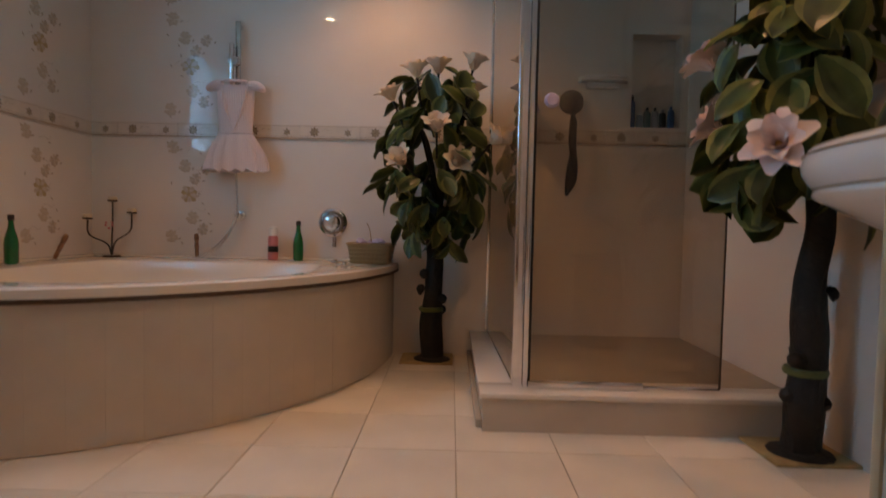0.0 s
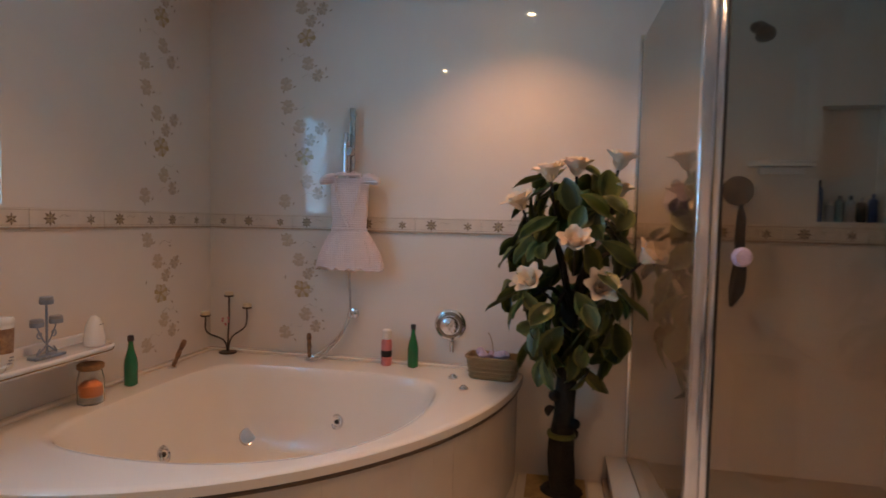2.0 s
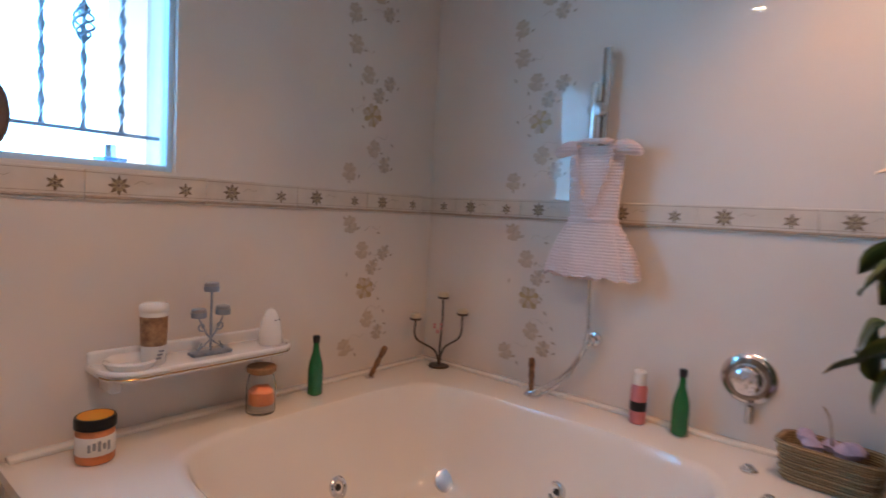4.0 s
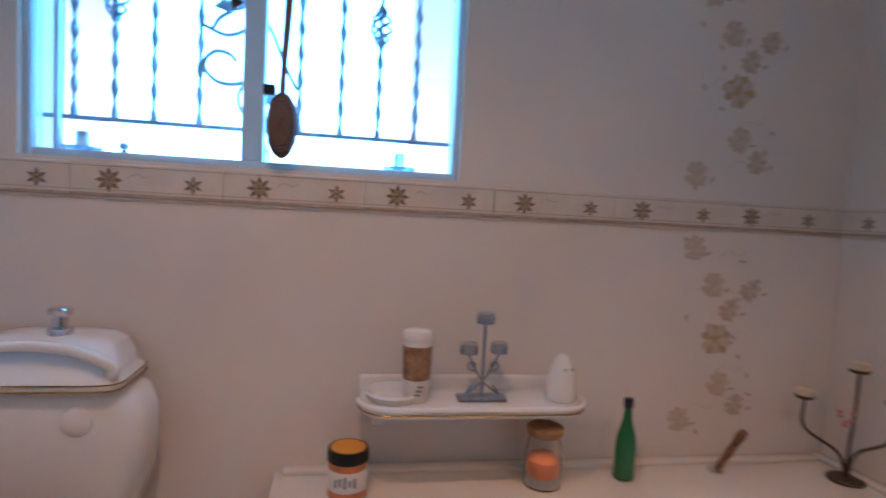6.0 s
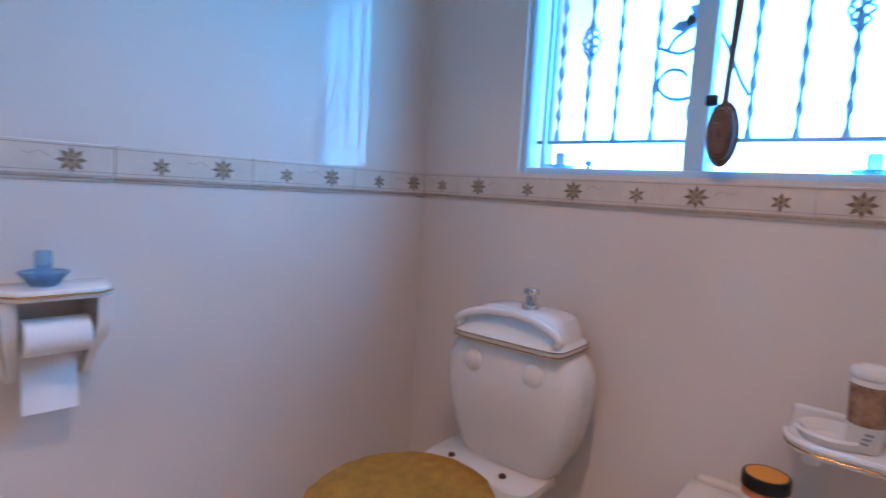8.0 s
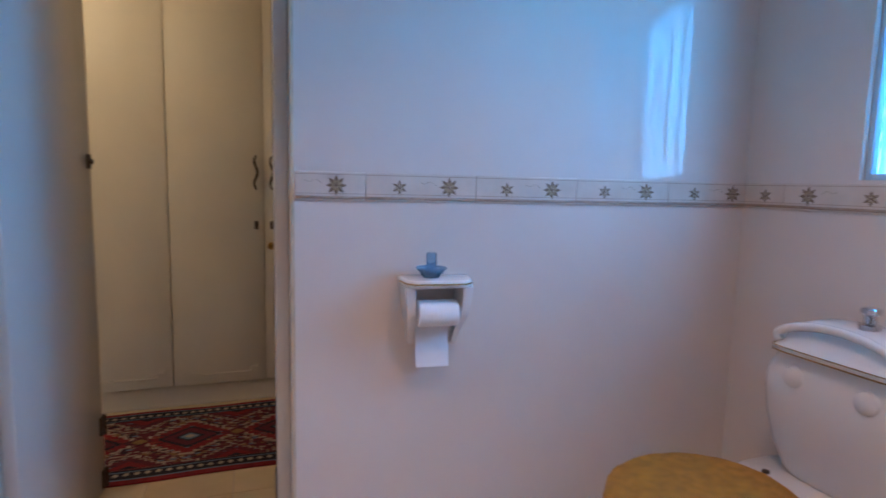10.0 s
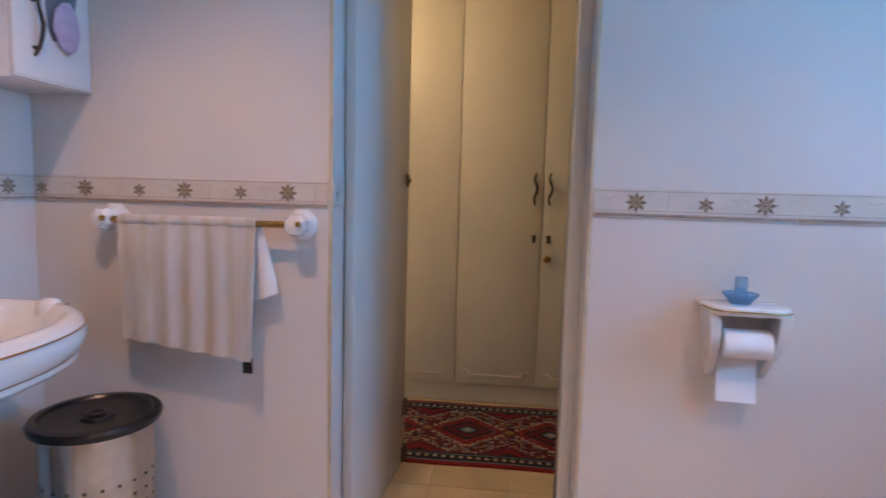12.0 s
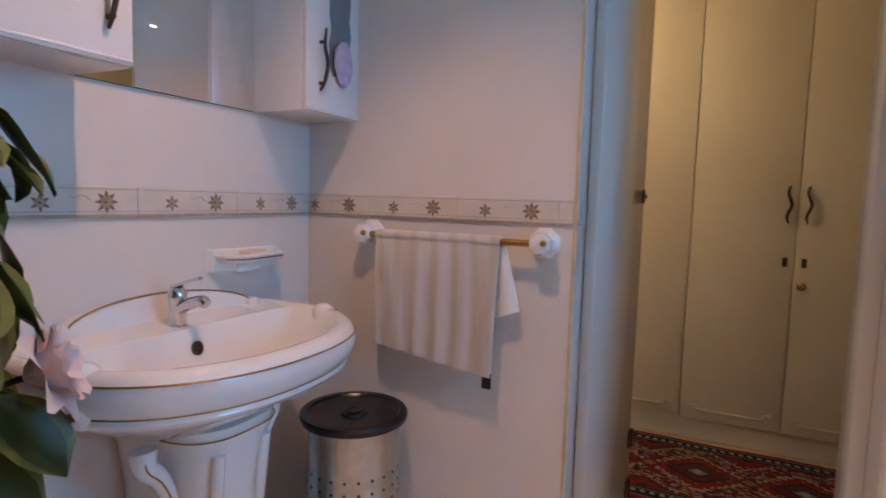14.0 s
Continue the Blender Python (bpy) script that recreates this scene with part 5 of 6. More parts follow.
part("lid_arch", tube(arch, 0.014, 10), CERAMIC, cl_)
part("gold_line", tube(cis(0.874, 0.2005, 0.229, 8) + [cis(0.874, 0.2005, 0.229, 8)[0]], 0.0025, 6), GOLD, cl_)
part("gold_line", tube(cis(0.889, 0.2010, 0.230, 8) + [cis(0.889, 0.2010, 0.230, 8)[0]], 0.0018, 6), GOLD, cl_)
fb = part("flush_button", lathe([(0.030, 0.976), (0.030, 0.994), (0.018, 1.000), (0.017, 1.022), (0.026, 1.028), (0.027, 1.040), (0.022, 1.044), (0, 1.044)], 20, at=(0.115, 0.025, 0)), CHROME, wc)
for y in (-0.10, 0.10):
    part("relief_knob", lathe([(0.036, 0.0), (0.032, 0.010), (0.018, 0.016), (0, 0.017)], 18, at=(0.222, y * 1.1, 0.80), turn=RY90), CERAMIC, wc)
pan = []
for z, l0, l1, w in ((0.0, 0.12, 0.46, 0.125), (0.03, 0.12, 0.46, 0.125), (0.12, 0.13, 0.45, 0.11), (0.25, 0.11, 0.62, 0.14), (0.36, 0.08, 0.76, 0.19), (0.41, 0.06, 0.82, 0.205), (0.435, 0.06, 0.825, 0.207), (0.44, 0.07, 0.815, 0.20)):
    ring = []
    for i in range(40):
        a = 2 * math.pi * i / 40
        c, s_ = math.cos(a), math.sin(a)
        p = 4.0 if c < 0 else 2.2
        k = (abs(c) ** p + abs(s_) ** p) ** (-1 / p)
        ring.append(((l0 + l1) / 2 + (l1 - l0) / 2 * k * c, w * k * s_ - 0.045, z))
    pan.append(ring)
part("pan", loft(pan), CERAMIC, wc)
part("hinge_deck", loft([cis(0.44, 0.205, 0.26, 5, 0.06), cis(0.462, 0.203, 0.255, 5, 0.062), cis(0.468, 0.195, 0.245, 5, 0.066)]), CERAMIC, wc, m=pose(0, -0.045, 0))
for y in (-0.10, 0.10):
    part("hinge_cap", lathe([(0.012, 0.466), (0.012, 0.474), (0.008, 0.477), (0, 0.477)], 12, at=(0.248, y - 0.055, 0)), BRONZE, wc)
seat_r = []
for z, s_ in ((0.448, 0.95), (0.455, 1.0), (0.478, 1.02), (0.500, 1.0), (0.515, 0.92), (0.522, 0.7), (0.524, 0.3)):
    ring = []
    for i in range(64):
        a = 2 * math.pi * i / 64
        rr = 1 + 0.014 * math.sin(17 * a) * math.sin(5 * a + 1)
        ring.append((0.598 + 0.280 * s_ * rr * math.cos(a), 0.248 * s_ * rr * math.sin(a), z))
    seat_r.append(ring)
tl = empty("seat_cover", (XW, TY - 0.06, 0), label="mustard yellow plush cover on the toilet lid", category="seat cover")
part("plush_top", loft(seat_r[2:]), PLUSH, tl)
part("elastic_hem", loft(seat_r[:3]), PLUSH, tl, "gathered elastic hem")

# ---- toilet paper holder ----
ph = empty("paper_holder", (-1.039, 0.4045, 0.988), -5.6, label="white ceramic paper holder with a gold line and shelf top", category="paper holder")
tp = [(-0.122, 0), (-0.120, 0.06), (-0.108, 0.118), (-0.080, 0.145), (0.080, 0.145), (0.108, 0.118), (0.120, 0.06), (0.122, 0)]
part("top_shelf", slab(tp, 0.052, 0.078, 0.008), CERAMIC, ph)
part("gold_line", tube([(x * 1.01, y * 1.015, 0.066) for x, y in tp[1:-1]], 0.0025, 6), GOLD, ph)
for s_ in (-1, 1):
    pr = [[(s_ * (x - 0.016 * w), 0, z), (s_ * (x + 0.016 * w), 0, z), (s_ * (x + 0.012 * w), d, z), (s_ * (x - 0.012 * w), d, z)] for x, d, z, w in ((0.074, 0.02, -0.16, 0.7), (0.080, 0.06, -0.10, 0.9), (0.088, 0.110, -0.05, 1.1), (0.092, 0.125, 0.0, 1.2), (0.096, 0.125, 0.053, 1.4))]
    part("side_cheek", loft(pr), CERAMIC, ph)
    part("roller_end", cylinder(0.014, 0, 0.014, 14, at=(s_ * 0.079 - 0.007, 0.085, -0.039), turn=RY90), BRONZE, ph)
part("back_plate", box(-0.085, 0.085, 0, 0.016, -0.12, 0.052, 0.005), CERAMIC, ph)
roll = empty("toilet_roll", (-1.031, 0.4895, 0.949), -5.6, label="white toilet paper roll with a hanging sheet", category="toilet roll")
part("roll", cylinder(0.044, -0.067, 0.067, 28, turn=RY90, edge=0.003), PAPER, roll)
sheet = [[(-0.050, y, z), (0.064, y, z), (0.064, y + 0.0015, z), (-0.050, y + 0.0015, z)] for y, z in ((-0.0475, 0.0), (-0.046, -0.05), (-0.040, -0.10), (-0.030, -0.15), (-0.022, -0.19))]
part("hanging_sheet", loft(sheet), PAPER, roll)
tealight((-1.012, 0.478, 0.988 + 0.079), 0.082, "pale blue glass candle dish on the paper holder")

# ---- towel bar ----
tb = empty("towel_bar", (0.73, YC, 1.255), label="brass towel bar with white ceramic end brackets", category="towel bar")
part("bar", cylinder(0.0115, -0.34, 0.34, 16, at=(0, 0.07, 0), turn=RY90), GOLD, tb)
for s_ in (-1, 1):
    b = part("end_bracket", lathe([(0.055, 0), (0.056, 0.008), (0.044, 0.020), (0.036, 0.035), (0.038, 0.055), (0.040, 0.075), (0.032, 0.092), (0.014, 0.100), (0, 0.101)], 8, at=(s_ * 0.345, 0, 0), turn=Matrix.Rotation(radians(-90), 4, "X") @ Matrix.Rotation(radians(22.5), 4, "Z")), CERAMIC, tb)
    part("bracket_knob", lathe([(0.010, 0), (0.010, 0.006), (0.006, 0.010), (0, 0.011)], 12, at=(s_ * 0.345 - 0.02, 0.098, 0.005), turn=Matrix.Rotation(radians(-90), 4, "X")), GOLD, b)
tw_ = empty("hand_towel", (0.765, YC + 0.07, 1.255), label="cream ribbed terry hand towel hanging over the bar", category="towel")


def towel_sheet(w0, w1, zb0, zb1, y_off, thick, seed, folds, flare=0.0):
    rings = []
    nz, nx = 18, 40
    for i in range(nz + 1):
        t = i / nz
        front, back = [], []
        for k in range(nx + 1):
            u = k / nx
            x = (w0 + (w1 - w0) * u) * (1 - 0.06 * t) - flare * t * (1 - u)
            zb = zb0 + (zb1 - zb0) * u
            z = 0.013 * (1 - t) + zb * t
            y = y_off * min(1.0, 0.35 + 2.5 * t) + 0.006 * math.sin(u * folds * 2 * math.pi) * min(1, t * 2 + 0.25) + 0.008 * noise.noise((u * 3, t * 2, seed))
            front.append((x, y + thick / 2, z))
            back.append((x, y - thick / 2, z))
        rings.append(front + back[::-1])
    return loft(rings)


part("front_fall", towel_sheet(-0.245, 0.245, -0.47, -0.41, 0.016, 0.010, 2, 5), TOWEL, tw_)
part("back_fall", towel_sheet(-0.252, 0.20, -0.235, -0.42, -0.020, 0.008, 7, 4, 0.075), PAPER, tw_)
part("fold_over", loft([[(x, 0.0185 * math.cos(a), 0.002 + 0.0185 * math.sin(a)) for a in [i * math.pi / 8 for i in range(16)]] for x in (-0.245, -0.1, 0.1, 0.245)]), TOWEL, tw_)
part("care_tag", box(-0.235, -0.200, 0.017, 0.020, -0.510, -0.455, 0.001), BLACK, tw_, "small black label")

# ---- basin on pedestal ----
BY = 1.092
basin = empty("wash_basin", (XD, BY, 0), label="white ceramic pedestal basin with gold lines", category="basin")


def ring_d(front, half, z, p=2.25, n=72, back=0.0, mid=0.20):
    """A D-shaped ring, flat at the wall; mid: where the round front begins."""
    pts = []
    for i in range(n):
        a = 2 * math.pi * i / n
        c, s_ = math.cos(a), math.sin(a)
        if c > 0:
            k = (abs(c) ** 7 + abs(s_) ** 7) ** (-1 / 7)
            pts.append((-mid + (mid - back) * min(1, k * c), half * min(1, k * abs(s_)) * (1 if s_ > 0 else -1), z))
        else:
            k = (abs(c) ** p + abs(s_) ** p) ** (-1 / p)
            pts.append((-mid + (front - mid) * k * c, half * k * s_, z))
    return pts


body = [ring_d(0.34, 0.20, 0.755), ring_d(0.40, 0.26, 0.785), ring_d(0.50, 0.36, 0.840), ring_d(0.560, 0.415, 0.872), ring_d(0.586, 0.434, 0.886), ring_d(0.594, 0.440, 0.895), ring_d(0.592, 0.438, 0.902), ring_d(0.588, 0.435, 0.908),
        ring_d(0.602, 0.445, 0.920), ring_d(0.617, 0.456, 0.943), ring_d(0.621, 0.459, 0.964), ring_d(0.615, 0.455, 0.990), ring_d(0.602, 0.446, 1.006), ring_d(0.585, 0.434, 1.013), ring_d(0.566, 0.420, 1.012)]
bowl = [ring_d(0.548, 0.398, 1.002, 2.2, back=0.17, mid=0.26), ring_d(0.532, 0.376, 0.975, 2.2, back=0.18, mid=0.26), ring_d(0.495, 0.330, 0.925, 2.1, back=0.20, mid=0.27), ring_d(0.440, 0.26, 0.885, 2.0, back=0.225, mid=0.28), ring_d(0.37, 0.15, 0.865, 2.0, back=0.25, mid=0.30)]
part("bowl", loft(body + bowl), CERAMIC, basin)


def front_line(front, half, z, start=-0.16):
    r_ = [q for q in ring_d(front, half, z) if q[0] < start]
    return sorted(r_, key=lambda q: math.atan2(q[1], -(q[0] + 0.12)))


for f_, h_, z in ((0.6165, 0.4565, 0.988), (0.5895, 0.4365, 0.909)):
    part("gold_line", tube(front_line(f_, h_, z), 0.0026, 6), GOLD, basin)
ups = smooth_line([(-0.075, -0.335, 1.008), (-0.060, -0.325, 1.032), (-0.040, -0.26, 1.058), (-0.030, -0.15, 1.078), (-0.028, 0.0, 1.087), (-0.030, 0.15, 1.078), (-0.040, 0.24, 1.055), (-0.060, 0.285, 1.030), (-0.075, 0.295, 1.008)], 5)
part("upstand", loft([[(-0.003, p.y, 0.96), (p.x - 0.010, p.y, 0.96), (p.x, p.y, p.z), (-0.003, p.y, p.z)] for p in ups]), CERAMIC, basin)
part("gold_line", tube([(p.x - 0.001, p.y, p.z + 0.001) for p in ups], 0.0026, 6), GOLD, basin)
for s_ in (-1, 1):
    sc_ = part("corner_scroll", lathe([(0.018, 0.885), (0.032, 0.91), (0.036, 0.95), (0.036, 0.99), (0.033, 1.012), (0.024, 1.022), (0.012, 1.027), (0, 1.028)], 20, at=(-0.330, s_ * 0.405, 0)), CERAMIC, basin)
    for z in (0.925, 0.955, 0.993):
        part("gold_dot", lathe([(0.011, 0), (0.010, 0.003), (0, 0.004)], 12, at=(-0.330 - 0.020, s_ * (0.408 + 0.034 + (z - 0.925) * 0.09), z), turn=Vector((-0.5, s_, 0)).to_track_quat("Z", "Y").to_matrix().to_4x4()), GOLD, sc_)
    part("ledge_knob", lathe([(0.030, 0.995), (0.027, 1.018), (0.018, 1.030), (0, 1.034)], 18, at=(-0.062, s_ * 0.348, 0)), CERAMIC, basin)
part("overflow_ring", lathe([(0.020, 0), (0.021, 0.004), (0.015, 0.006), (0.012, 0.001), (0, 0.001)], 18, at=(-0.194, 0.0, 0.945), turn=Matrix.Rotation(radians(-75), 4, "Y")), BRONZE, basin, "dark overflow ring")
part("drain", lathe([(0.026, 0.864), (0.026, 0.869), (0.020, 0.872), (0, 0.873)], 18, at=(-0.31, 0, 0)), CHROME, basin)
ped = [ring_d(0.40, 0.18, 0.0, 3), ring_d(0.40, 0.18, 0.05, 3), ring_d(0.37, 0.15, 0.10, 3), ring_d(0.355, 0.125, 0.28, 3), ring_d(0.355, 0.125, 0.56, 3), ring_d(0.375, 0.145, 0.68, 3), ring_d(0.395, 0.165, 0.735, 3), ring_d(0.40, 0.17, 0.775, 3)]
pd = part("pedestal", loft(ped), CERAMIC, basin)
part("gold_line", tube([q for q in sorted(ring_d(0.401, 0.171, 0.748, 3), key=lambda q: math.atan2(q[1], -(q[0] + 0.12))) if q[0] < -0.05], 0.0024, 6), GOLD, pd)
for s_ in (-1, 1):
    br_pts = smooth_line([(-0.26, s_ * 0.225, 0.745), (-0.265, s_ * 0.222, 0.70), (-0.27, s_ * 0.185, 0.655), (-0.27, s_ * 0.155, 0.58), (-0.27, s_ * 0.140, 0.46)], 6)
    part("scroll_bracket", tube(br_pts, [0.036 - 0.0008 * i for i in range(25)], 12), CERAMIC, pd)
    part("gold_line", tube([(q.x - 0.028, q.y + s_ * 0.012, q.z) for q in br_pts[:20]], 0.0024, 6), GOLD, pd)
    part("rib", tube([(-0.335, s_ * 0.085, 0.10), (-0.335, s_ * 0.075, 0.35), (-0.370, s_ * 0.085, 0.70)], 0.018, 10), CERAMIC, pd)

tap = empty("basin_mixer", (XD - 0.120, BY + 0.003, 0.995), label="chrome single lever basin mixer tap", category="tap")
part("body", lathe([(0.030, 0), (0.030, 0.006), (0.024, 0.012), (0.023, 0.075), (0.027, 0.085), (0.026, 0.11), (0.018, 0.122), (0, 0.124)], 20), CHROME, tap)
part("spout", tube(smooth_line([(0, 0, 0.055), (-0.05, 0, 0.078), (-0.10, 0, 0.092), (-0.118, 0, 0.082)], 5), [0.020, 0.0195, 0.019, 0.0185, 0.018, 0.018, 0.0175, 0.017, 0.017, 0.017, 0.017, 0.0165, 0.016, 0.016, 0.016, 0.015], 12), CHROME, tap)
part("lever", loft([[(x, -w, z), (x, w, z), (x, w, z + 0.009), (x, -w, z + 0.009)] for x, w, z in ((0.02, 0.010, 0.118), (-0.01, 0.017, 0.124), (-0.06, 0.012, 0.142), (-0.095, 0.008, 0.152))]), CHROME, tap)
soap = empty("soap_dish", (XD, 0.725, 1.160), label="white ceramic soap dish with a gold line", category="soap dish")
so_o = [(0, -0.14), (-0.06, -0.135), (-0.10, -0.09), (-0.105, 0.09), (-0.06, 0.135), (0, 0.14)]
part("tray", slab(so_o, 0.0, 0.016, 0.006), CERAMIC, soap)
part("rim", tube([(x, y, 0.022) for x, y in so_o], 0.008, 8), CERAMIC, soap)
part("back_plate", slab([(0, -0.16), (-0.02, -0.15), (-0.03, 0), (-0.02, 0.15), (0, 0.16)], -0.035, 0.045, 0.008), CERAMIC, soap)
part("gold_line", tube([(x - 0.004, y, 0.012) for x, y in so_o[1:-1]], 0.0022, 6), GOLD, soap)
part("bracket", box(-0.045, 0, -0.060, 0.060, -0.045, 0.0, 0.020, 3), CERAMIC, soap)
bar_ = thing("soap_bar", loft([rect_ring(0.028, 0.045, 0, n=24), rect_ring(0.032, 0.05, 0.006, n=24), rect_ring(0.030, 0.047, 0.018, n=24), rect_ring(0.02, 0.034, 0.023, n=24)]), WAX, (XD - 0.062, 0.735, 1.176), label="worn cream bar of soap in the dish", category="soap")

# ---- wall cabinets and mirror ----
CZ0, CZ1, CX = 1.685, 2.42, 1.150


def wall_cabinet(ya, yb, handle_y, glass, label):
    c = empty("wall_cabinet", (XD, (ya + yb) / 2, CZ0), label=label, category="wall cabinet", group="white wall cabinets")
    h, w = CZ1 - CZ0, (yb - ya) / 2
    part("carcass", box(-(XD - CX) + 0.020, 0, -w, w, 0, h, 0.002), CABINET, c)
    d = part("door", box(-(XD - CX), -(XD - CX) + 0.0185, -w + 0.002, w - 0.002, 0.002, h - 0.002, 0.004), CABINET, c, "white door with a wavy smoked glass inset")
    part("door_bead", box(-(XD - CX) - 0.003, -(XD - CX) - 0.0002, -w + 0.004, w - 0.004, 0.010, 0.016, 0.001), CABINET, d)
    out = []
    gy, gw, g0 = glass
    n = 24
    for i in range(n + 1):
        u = i / n
        out.append((gy - gw + 2 * gw * u, g0 + 0.045 * (1 - math.sin(u * math.pi)) + 0.012 * math.sin(u * 13)))
    out += [(gy + gw - 0.008 * math.sin(4 * k), g0 + 0.06 + (h - 0.16 - g0) * k / 8) for k in range(1, 9)]
    out += [(gy - gw + 0.008 * math.sin(3 * k), h - 0.10 - (h - 0.16 - g0) * k / 8) for k in range(0, 8)]
    gb = slab([(a, b_) for a, b_ in out], 0, 0.0022)
    bmesh.ops.transform(gb, verts=gb.verts, matrix=Matrix(((0, 0, -1, -(XD - CX) - 0.0004), (1, 0, 0, 0), (0, 1, 0, 0), (0, 0, 0, 1))))
    part("glass_inset", gb, SMOKE, d, "smoked glass with a wavy edge")
    hp = smooth_line([(0, 0, 0.0), (-0.028, 0.004, 0.03), (-0.036, -0.004, 0.09), (-0.028, 0.004, 0.15), (-0.030, 0.0, 0.21)], 6)
    hd = part("handle", tube([(-(XD - CX) - 0.004 + p.x * 0.8, handle_y + p.y, 0.075 + p.z) for p in hp], [0.004 + 0.003 * math.sin(math.pi * i / 24) for i in range(25)], 8), BRONZE, d, "wavy dark metal handle")
    for z in (0.10, 0.24):
        part("post", cylinder(0.006, 0, 0.026, 10, at=(-(XD - CX) - 0.026, handle_y, z), turn=RY90), BRONZE, hd)
    return c


wall_cabinet(YC + 0.002, 0.675, 0.085, (-0.030, 0.060, 0.13), "white lacquered wall cabinet with smoked glass above the basin corner")
wall_cabinet(1.300, 1.86, -0.215, (0.02, 0.10, 0.17), "white lacquered wall cabinet with smoked glass beside the mirror")
bagc = lathe([(0, 0), (0.03, 0.02), (0.055, 0.07), (0.045, 0.13), (0.02, 0.16), (0, 0.16)], 16, sx=0.3)
for v in bagc.verts:
    v.co += 0.008 * Vector(noise.noise_vector(v.co * 30))
thing("lilac_pouch", bagc, LILAC, (CX - 0.020, 0.490, CZ0 + 0.105), label="small lilac pouch hanging at the cabinet door", category="pouch")
mr_ = empty("wall_mirror", (XD, 0.9875, CZ0), label="frameless wall mirror between the white cabinets", category="mirror")
part("mirror_glass", box(-0.010, -0.004, -0.311, 0.311, 0.001, CZ1 - CZ0), MIRROR, mr_)
part("backing", box(-0.0038, 0, -0.312, 0.312, 0, CZ1 - CZ0), BLACK, mr_)

# ---- steel bin ----
bn = empty("waste_bin", (0.995, 0.590, 0), label="brushed steel waste bin with a black plastic lid", category="bin")
part("drum", lathe([(0.160, 0.0), (0.165, 0.006), (0.165, 0.612), (0.160, 0.614), (0.160, 0.02)], 48), STEEL, bn)
part("foot_ring", lathe([(0.168, 0), (0.170, 0.004), (0.170, 0.022), (0.166, 0.026)], 40), BLACK, bn)
ld = part("lid", lathe([(0.180, 0.602), (0.190, 0.607), (0.193, 0.624), (0.187, 0.634), (0.166, 0.635), (0.158, 0.626), (0.06, 0.620), (0.05, 0.620), (0.046, 0.628), (0, 0.629)], 48), BLACK, bn)
part("lid_finger_dent", lathe([(0.030, 0.628), (0.032, 0.632), (0.024, 0.6345), (0.018, 0.631), (0, 0.630)], 20), BLACK, ld)
HOLE = mesh_of(lathe([(0.0055, -0.001), (0.0055, 0.0008), (0, 0.0009)], 8, turn=RY90), "punched_hole", BLACK)
for row in range(5):
    for k in range(22):
        a = 2 * math.pi * k / 22
        part("punched_hole", HOLE, None, bn, m=pose(0.1651 * math.cos(a), 0.1651 * math.sin(a), 0.44 - 0.045 * row, 0, 0, math.degrees(a)))

# ---- passage: wardrobe and rug ----
wr = empty("wardrobe", (0, YWARD, 0), label="tall cream lacquered built-in wardrobe with moulded doors", category="wardrobe")
part("plinth", box(-1.74, 1.74, -0.56, -0.035, 0, 0.125), CREAM_DOOR, wr)
part("carcass", box(-1.74, 1.74, -0.58, -0.022, 0.125, 2.68), CREAM_DOOR, wr)


def groove(x0_, x1_, z, up):
    w = (x1_ - x0_)
    s_ = 1 if up else -1
    return tube(smooth_line([(x0_ + 0.05, 0.002, z + s_ * 0.045), (x0_ + 0.055, 0.003, z + s_ * 0.02), (x0_ + 0.075, 0.003, z + s_ * 0.032), (x0_ + 0.095, 0.003, z + s_ * 0.012), (x0_ + 0.10, 0.003, z), (x0_ + w / 2, 0.003, z), (x1_ - 0.10, 0.003, z), (x1_ - 0.095, 0.003, z + s_ * 0.012), (x1_ - 0.075, 0.003, z + s_ * 0.032), (x1_ - 0.055, 0.003, z + s_ * 0.02), (x1_ - 0.05, 0.002, z + s_ * 0.045)], 4), 0.005, 6)


DW = 0.525
for i in range(-3, 4):
    xa = -0.012 + (i - 1) * DW
    if xa < -1.75 or xa + DW > 1.75:
        continue
    d = part("door", box(xa + 0.003, xa + DW - 0.003, -0.020, 0.0, 0.135, 2.66, 0.003), CREAM_DOOR, wr)
    part("moulding", groove(xa, xa + DW, 0.195, True), CREAM_DOOR, d, "raised moulding line")
    part("moulding", groove(xa, xa + DW, 2.59, False), CREAM_DOOR, d)
    hx = xa + 0.045 if i % 2 == 1 - 1 else xa + DW - 0.045
    hp = smooth_line([(0, 0.008, -0.10), (0.006, 0.030, -0.06), (-0.006, 0.036, 0.0), (0.006, 0.030, 0.06), (0, 0.008, 0.10)], 6)
    h = part("handle", tube([(hx + p.x * 1.5, p.y, 1.415 + p.z) for p in hp], [0.005 + 0.004 * math.sin(math.pi * k / 24) for k in range(25)], 8), BRONZE, d, "wavy dark metal handle")
    part("keyhole", box(hx - 0.012, hx + 0.012, 0.0, 0.004, 1.075, 1.125, 0.001), BRONZE, d, "dark keyhole plate")
kn = part("key_tag", lathe([(0.010, 0), (0.022, 0.010), (0.024, 0.022), (0.012, 0.034), (0, 0.035)], 14, at=(-0.577, 0.0, 0.975), turn=Matrix.Rotation(radians(-90), 4, "X")), GOLD, wr, "small brass knob")

RXC, RYC, RW, RD = -0.10, -0.895, 1.90, 0.83
RUG_MID = -0.510
rug = empty("rug", (RXC, RYC, 0), label="dark red patterned runner rug with a striped border", category="rug")


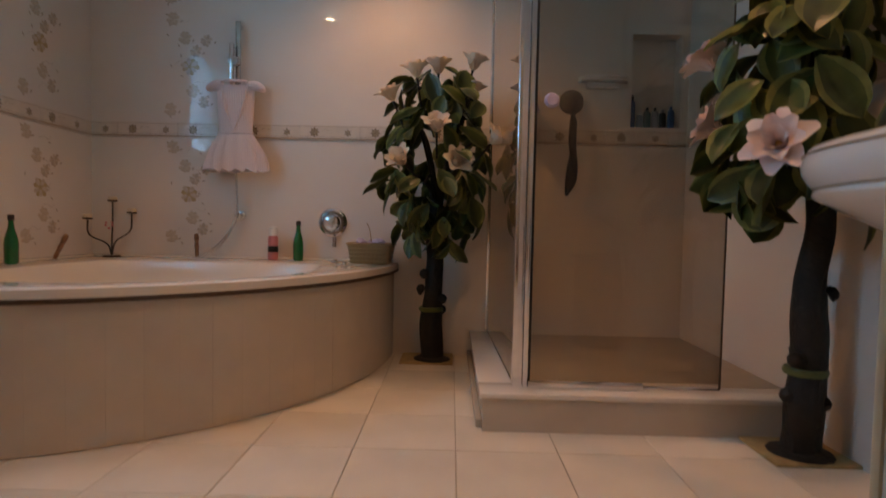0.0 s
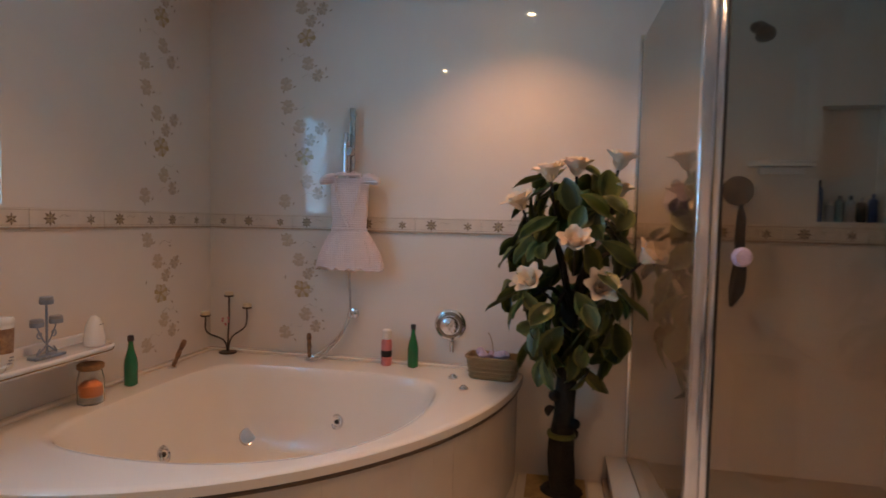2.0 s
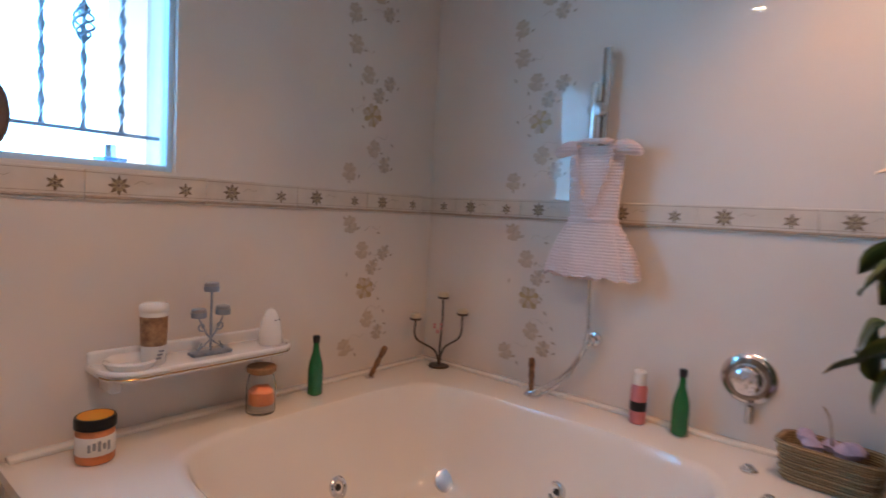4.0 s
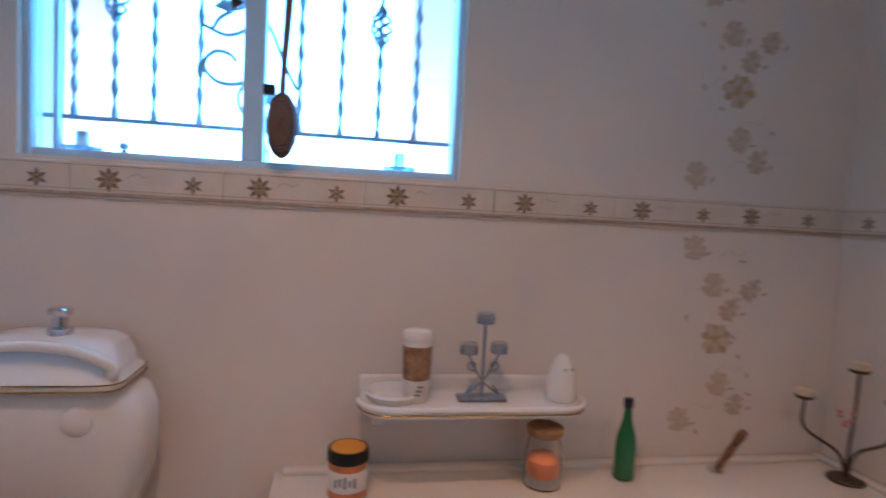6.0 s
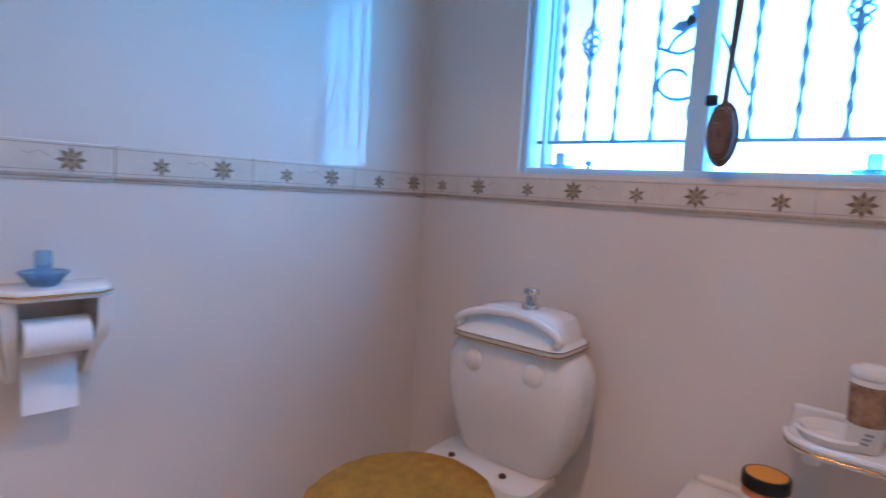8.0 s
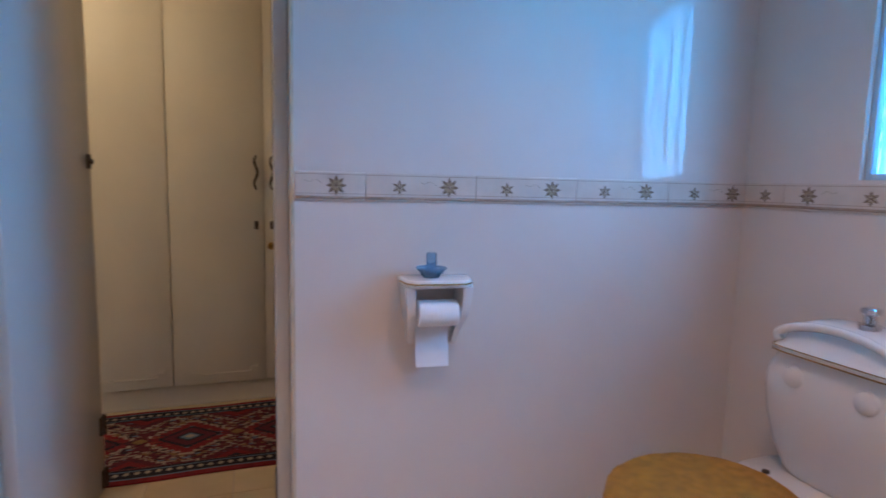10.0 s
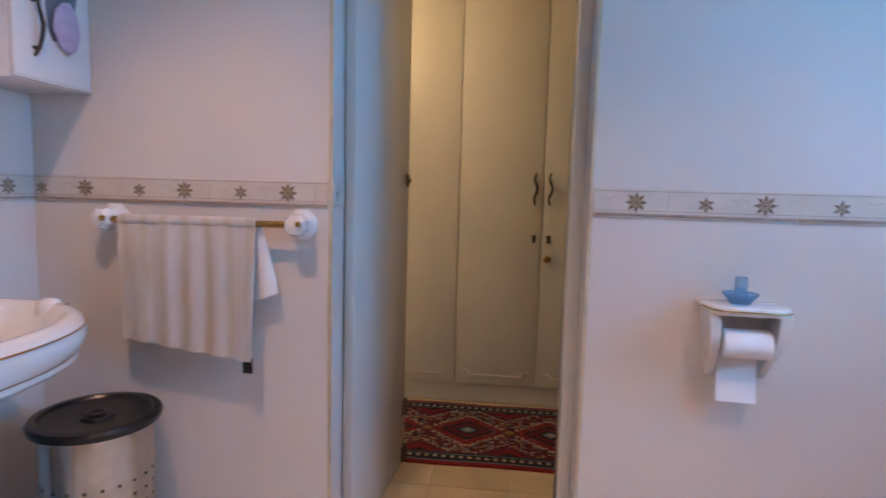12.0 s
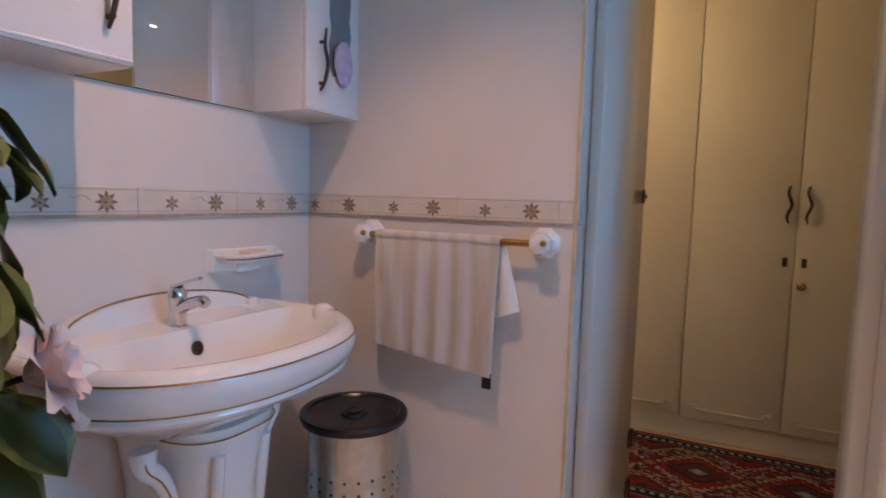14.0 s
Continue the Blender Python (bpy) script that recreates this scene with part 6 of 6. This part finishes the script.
def wavy_slab(w, d, z0_, z1_, inset=0.0):
    o_ = []
    for k in range(21):
        o_.append((-w / 2 + inset + (w - 2 * inset) * k / 20, -d / 2 + inset + 0.006 * math.sin(k * 0.9)))
    for k in range(21):
        o_.append((w / 2 - inset - (w - 2 * inset) * k / 20, d / 2 - inset + 0.005 * math.sin(k * 0.8 + 1)))
    return slab(o_, z0_, z1_, 0.002 if inset == 0 else 0)


part("rug_field", wavy_slab(RW, RD, 0.001, 0.010), RUG_RED, rug)
for inset, m in ((0.034, RUG_BLUE), (0.042, RUG_DARK), (0.104, RUG_BLUE), (0.111, RUG_DARK)):
    part("border_stripe", wavy_slab(RW, RD, 0.010 + inset * 0.002, 0.0106 + inset * 0.008, inset), m, rug)


def stepped(cx, cy, w, d, z, steps, bm):
    """A diamond with stepped edges, as woven."""
    o_ = []
    for q in range(4):
        for k in range(steps):
            a, b_ = k / steps, (k + 1) / steps
            p = [((1 - a), a), ((1 - a), b_)]
            for u, v in p:
                x, y = ((u, v), (-v, u), (-u, -v), (v, -u))[q]
                if q % 2:
                    x, y = ((-v, u) if q == 1 else (v, -u))
                o_.append((cx + x * w, cy + y * d))
    b2 = slab(o_, z - 0.0008, z)
    return join(bm, b2)


part("rug_ground", wavy_slab(RW, RD, 0.0113, 0.0119, 0.125), RUG_MAROON, rug)
MED = 0.474
layers = [(RUG_CREAM, 0.238, 0.205, 0.0127), (RUG_RED, 0.215, 0.185, 0.0130), (RUG_DARK, 0.150, 0.125, 0.0136), (RUG_MAROON, 0.125, 0.100, 0.0142), (RUG_DARK, 0.070, 0.055, 0.0148), (RUG_BLUE, 0.048, 0.038, 0.0154), (RUG_CREAM, 0.026, 0.020, 0.0160)]
for m, w, d, z in layers:
    for k in (-1, 0, 1, 2):
        if abs(RUG_MID + k * MED) + w < RW / 2 - 0.10:
            part("medallion", stepped(RUG_MID + k * MED, 0, w, d, z, 7, bmesh.new()), m, rug)
for k in (0.5, 1.5, 2.5):
    if abs(RUG_MID + k * MED) + 0.185 > RW / 2 - 0.13:
        continue
    for s_ in (-1, 1):
        cx, cy = RUG_MID + k * MED, s_ * (RD / 2 - 0.128)
        for m, w, d, z in ((RUG_CREAM, 0.185, 0.142, 0.0128), (RUG_MAROON, 0.17, 0.13, 0.0131), (RUG_RED, 0.10, 0.075, 0.0137), (RUG_DARK, 0.045, 0.03, 0.0143)):
            o_ = [(cx + u * w, cy - s_ * d * (1 - abs(u))) for u in [i / 6 - 1 for i in range(13)]]
            o_ = [q for i in range(12) for q in ((o_[i][0], o_[i][1]), (o_[i + 1][0], o_[i][1]))]
            o_ += [(cx + w, cy), (cx - w, cy)]
            part("half_medallion", slab(o_ if s_ < 0 else o_[::-1], z - 0.0008, z), m, rug)
    for m, w, d, z in ((RUG_MAROON, 0.060, 0.050, 0.0131), (RUG_GOLD, 0.034, 0.028, 0.0137)):
        part("small_medallion", stepped(RUG_MID + k * MED, 0, w, d, z, 3, bmesh.new()), m, rug)
rr = random.Random(9)
for m, n, z in ((RUG_CREAM, 600, 0.0125), (RUG_GOLD, 210, 0.0127), (RUG_DARK, 270, 0.0129), (RUG_BLUE, 85, 0.0131)):
    bm = bmesh.new()
    for k in range(n):
        x, y = rr.uniform(-RW / 2 + 0.14, RW / 2 - 0.14), rr.uniform(0, RD / 2 - 0.14)
        x, y = round(x / 0.018) * 0.018, round(y / 0.016) * 0.016
        s_ = rr.choice((0.006, 0.008, 0.011))
        for sy in (-1, 1):
            box(x - s_ * 1.3, x + s_ * 1.3, sy * y - s_ * 0.5, sy * y + s_ * 0.5, z - 0.001, z + 0.0001 * (k % 5), bm=bm)
    tagged(part("motif_scatter", bm, m, rug), kind="stuff")
bm = bmesh.new()
for s_ in (-1, 1):
    for k in range(40):
        x = -RW / 2 + 0.075 + k * (RW - 0.15) / 39
        stepped(x, s_ * (RD / 2 - 0.077), 0.013, 0.014, 0.0125, 2, bm)
tagged(part("border_pattern", bm, RUG_CREAM, rug), kind="stuff")

# ---- ceiling lamps ----
for x, y, share in LAMPS:
    dl = empty("ceiling_downlight", (x, y, TOP), label="small recessed ceiling downlight with a pale ring", category="downlight", group="recessed downlights")
    part("ring", lathe([(0.030, -0.001), (0.031, -0.006), (0.044, -0.006), (0.046, -0.0005)], 28), FRAME_DAY_BLUE, dl)
    part("bulb_face", lathe([(0, -0.004), (0.028, -0.004), (0.029, -0.001), (0, -0.0008)], 24), LAMP_GLOW, dl)
    la = new("downlight_lamp", bpy.data.lights.new("downlight_lamp", "SPOT"))
    la.data.energy, la.data.color, la.data.shadow_soft_size = LAMP_W * 8 * share, LAMP_COLOR, 0.03
    la.data.spot_size, la.data.spot_blend = radians(118), 0.8
    la.location = (x, y, TOP - 0.03)
pa = empty("passage_light", (0.6, -0.55, 2.70), label="round glass ceiling light in the passage", category="ceiling light")
part("rim", lathe([(0.13, 0), (0.135, -0.015), (0.125, -0.03)], 28), GOLD, pa)
part("diffuser", lathe([(0.0, -0.09), (0.06, -0.08), (0.105, -0.055), (0.122, -0.02)], 28), GLOBE_GLOW, pa)
pl_ = new("passage_lamp", bpy.data.lights.new("passage_lamp", "POINT"))
pl_.data.energy, pl_.data.color, pl_.data.shadow_soft_size = 2.5, (1.0, 0.74, 0.40), 0.1
pl_.location = (0.6, -0.55, 2.55)

# ---- floor tiles ----
TS, JX, JY = 0.366, 0.002, 1.918
TILE = mesh_of(box(-TS / 2 + 0.0016, TS / 2 - 0.0016, -TS / 2 + 0.0016, TS / 2 - 0.0016, -0.008, 0.0, 0.0012, 1), "floor_tile", FLOOR_TILE)
TILE2 = mesh_of(box(-TS / 2 + 0.0016, TS / 2 - 0.0016, -TS / 2 + 0.0016, TS / 2 - 0.0016, -0.008, 0.0, 0.0012, 1), "floor_tile", PASSAGE_TILE)
for i in range(-7, 5):
    for k in range(-10, 5):
        x, y = JX + (i + 0.5) * TS, JY + (k + 0.5) * TS
        if x < XW - 0.18 or x > XD + 0.18 or y > YB + 0.18 or y < YWARD - 0.1:
            continue
        part("floor_tile", TILE if y > YC - THICK else TILE2, None, floor, m=pose(x, y, 0))
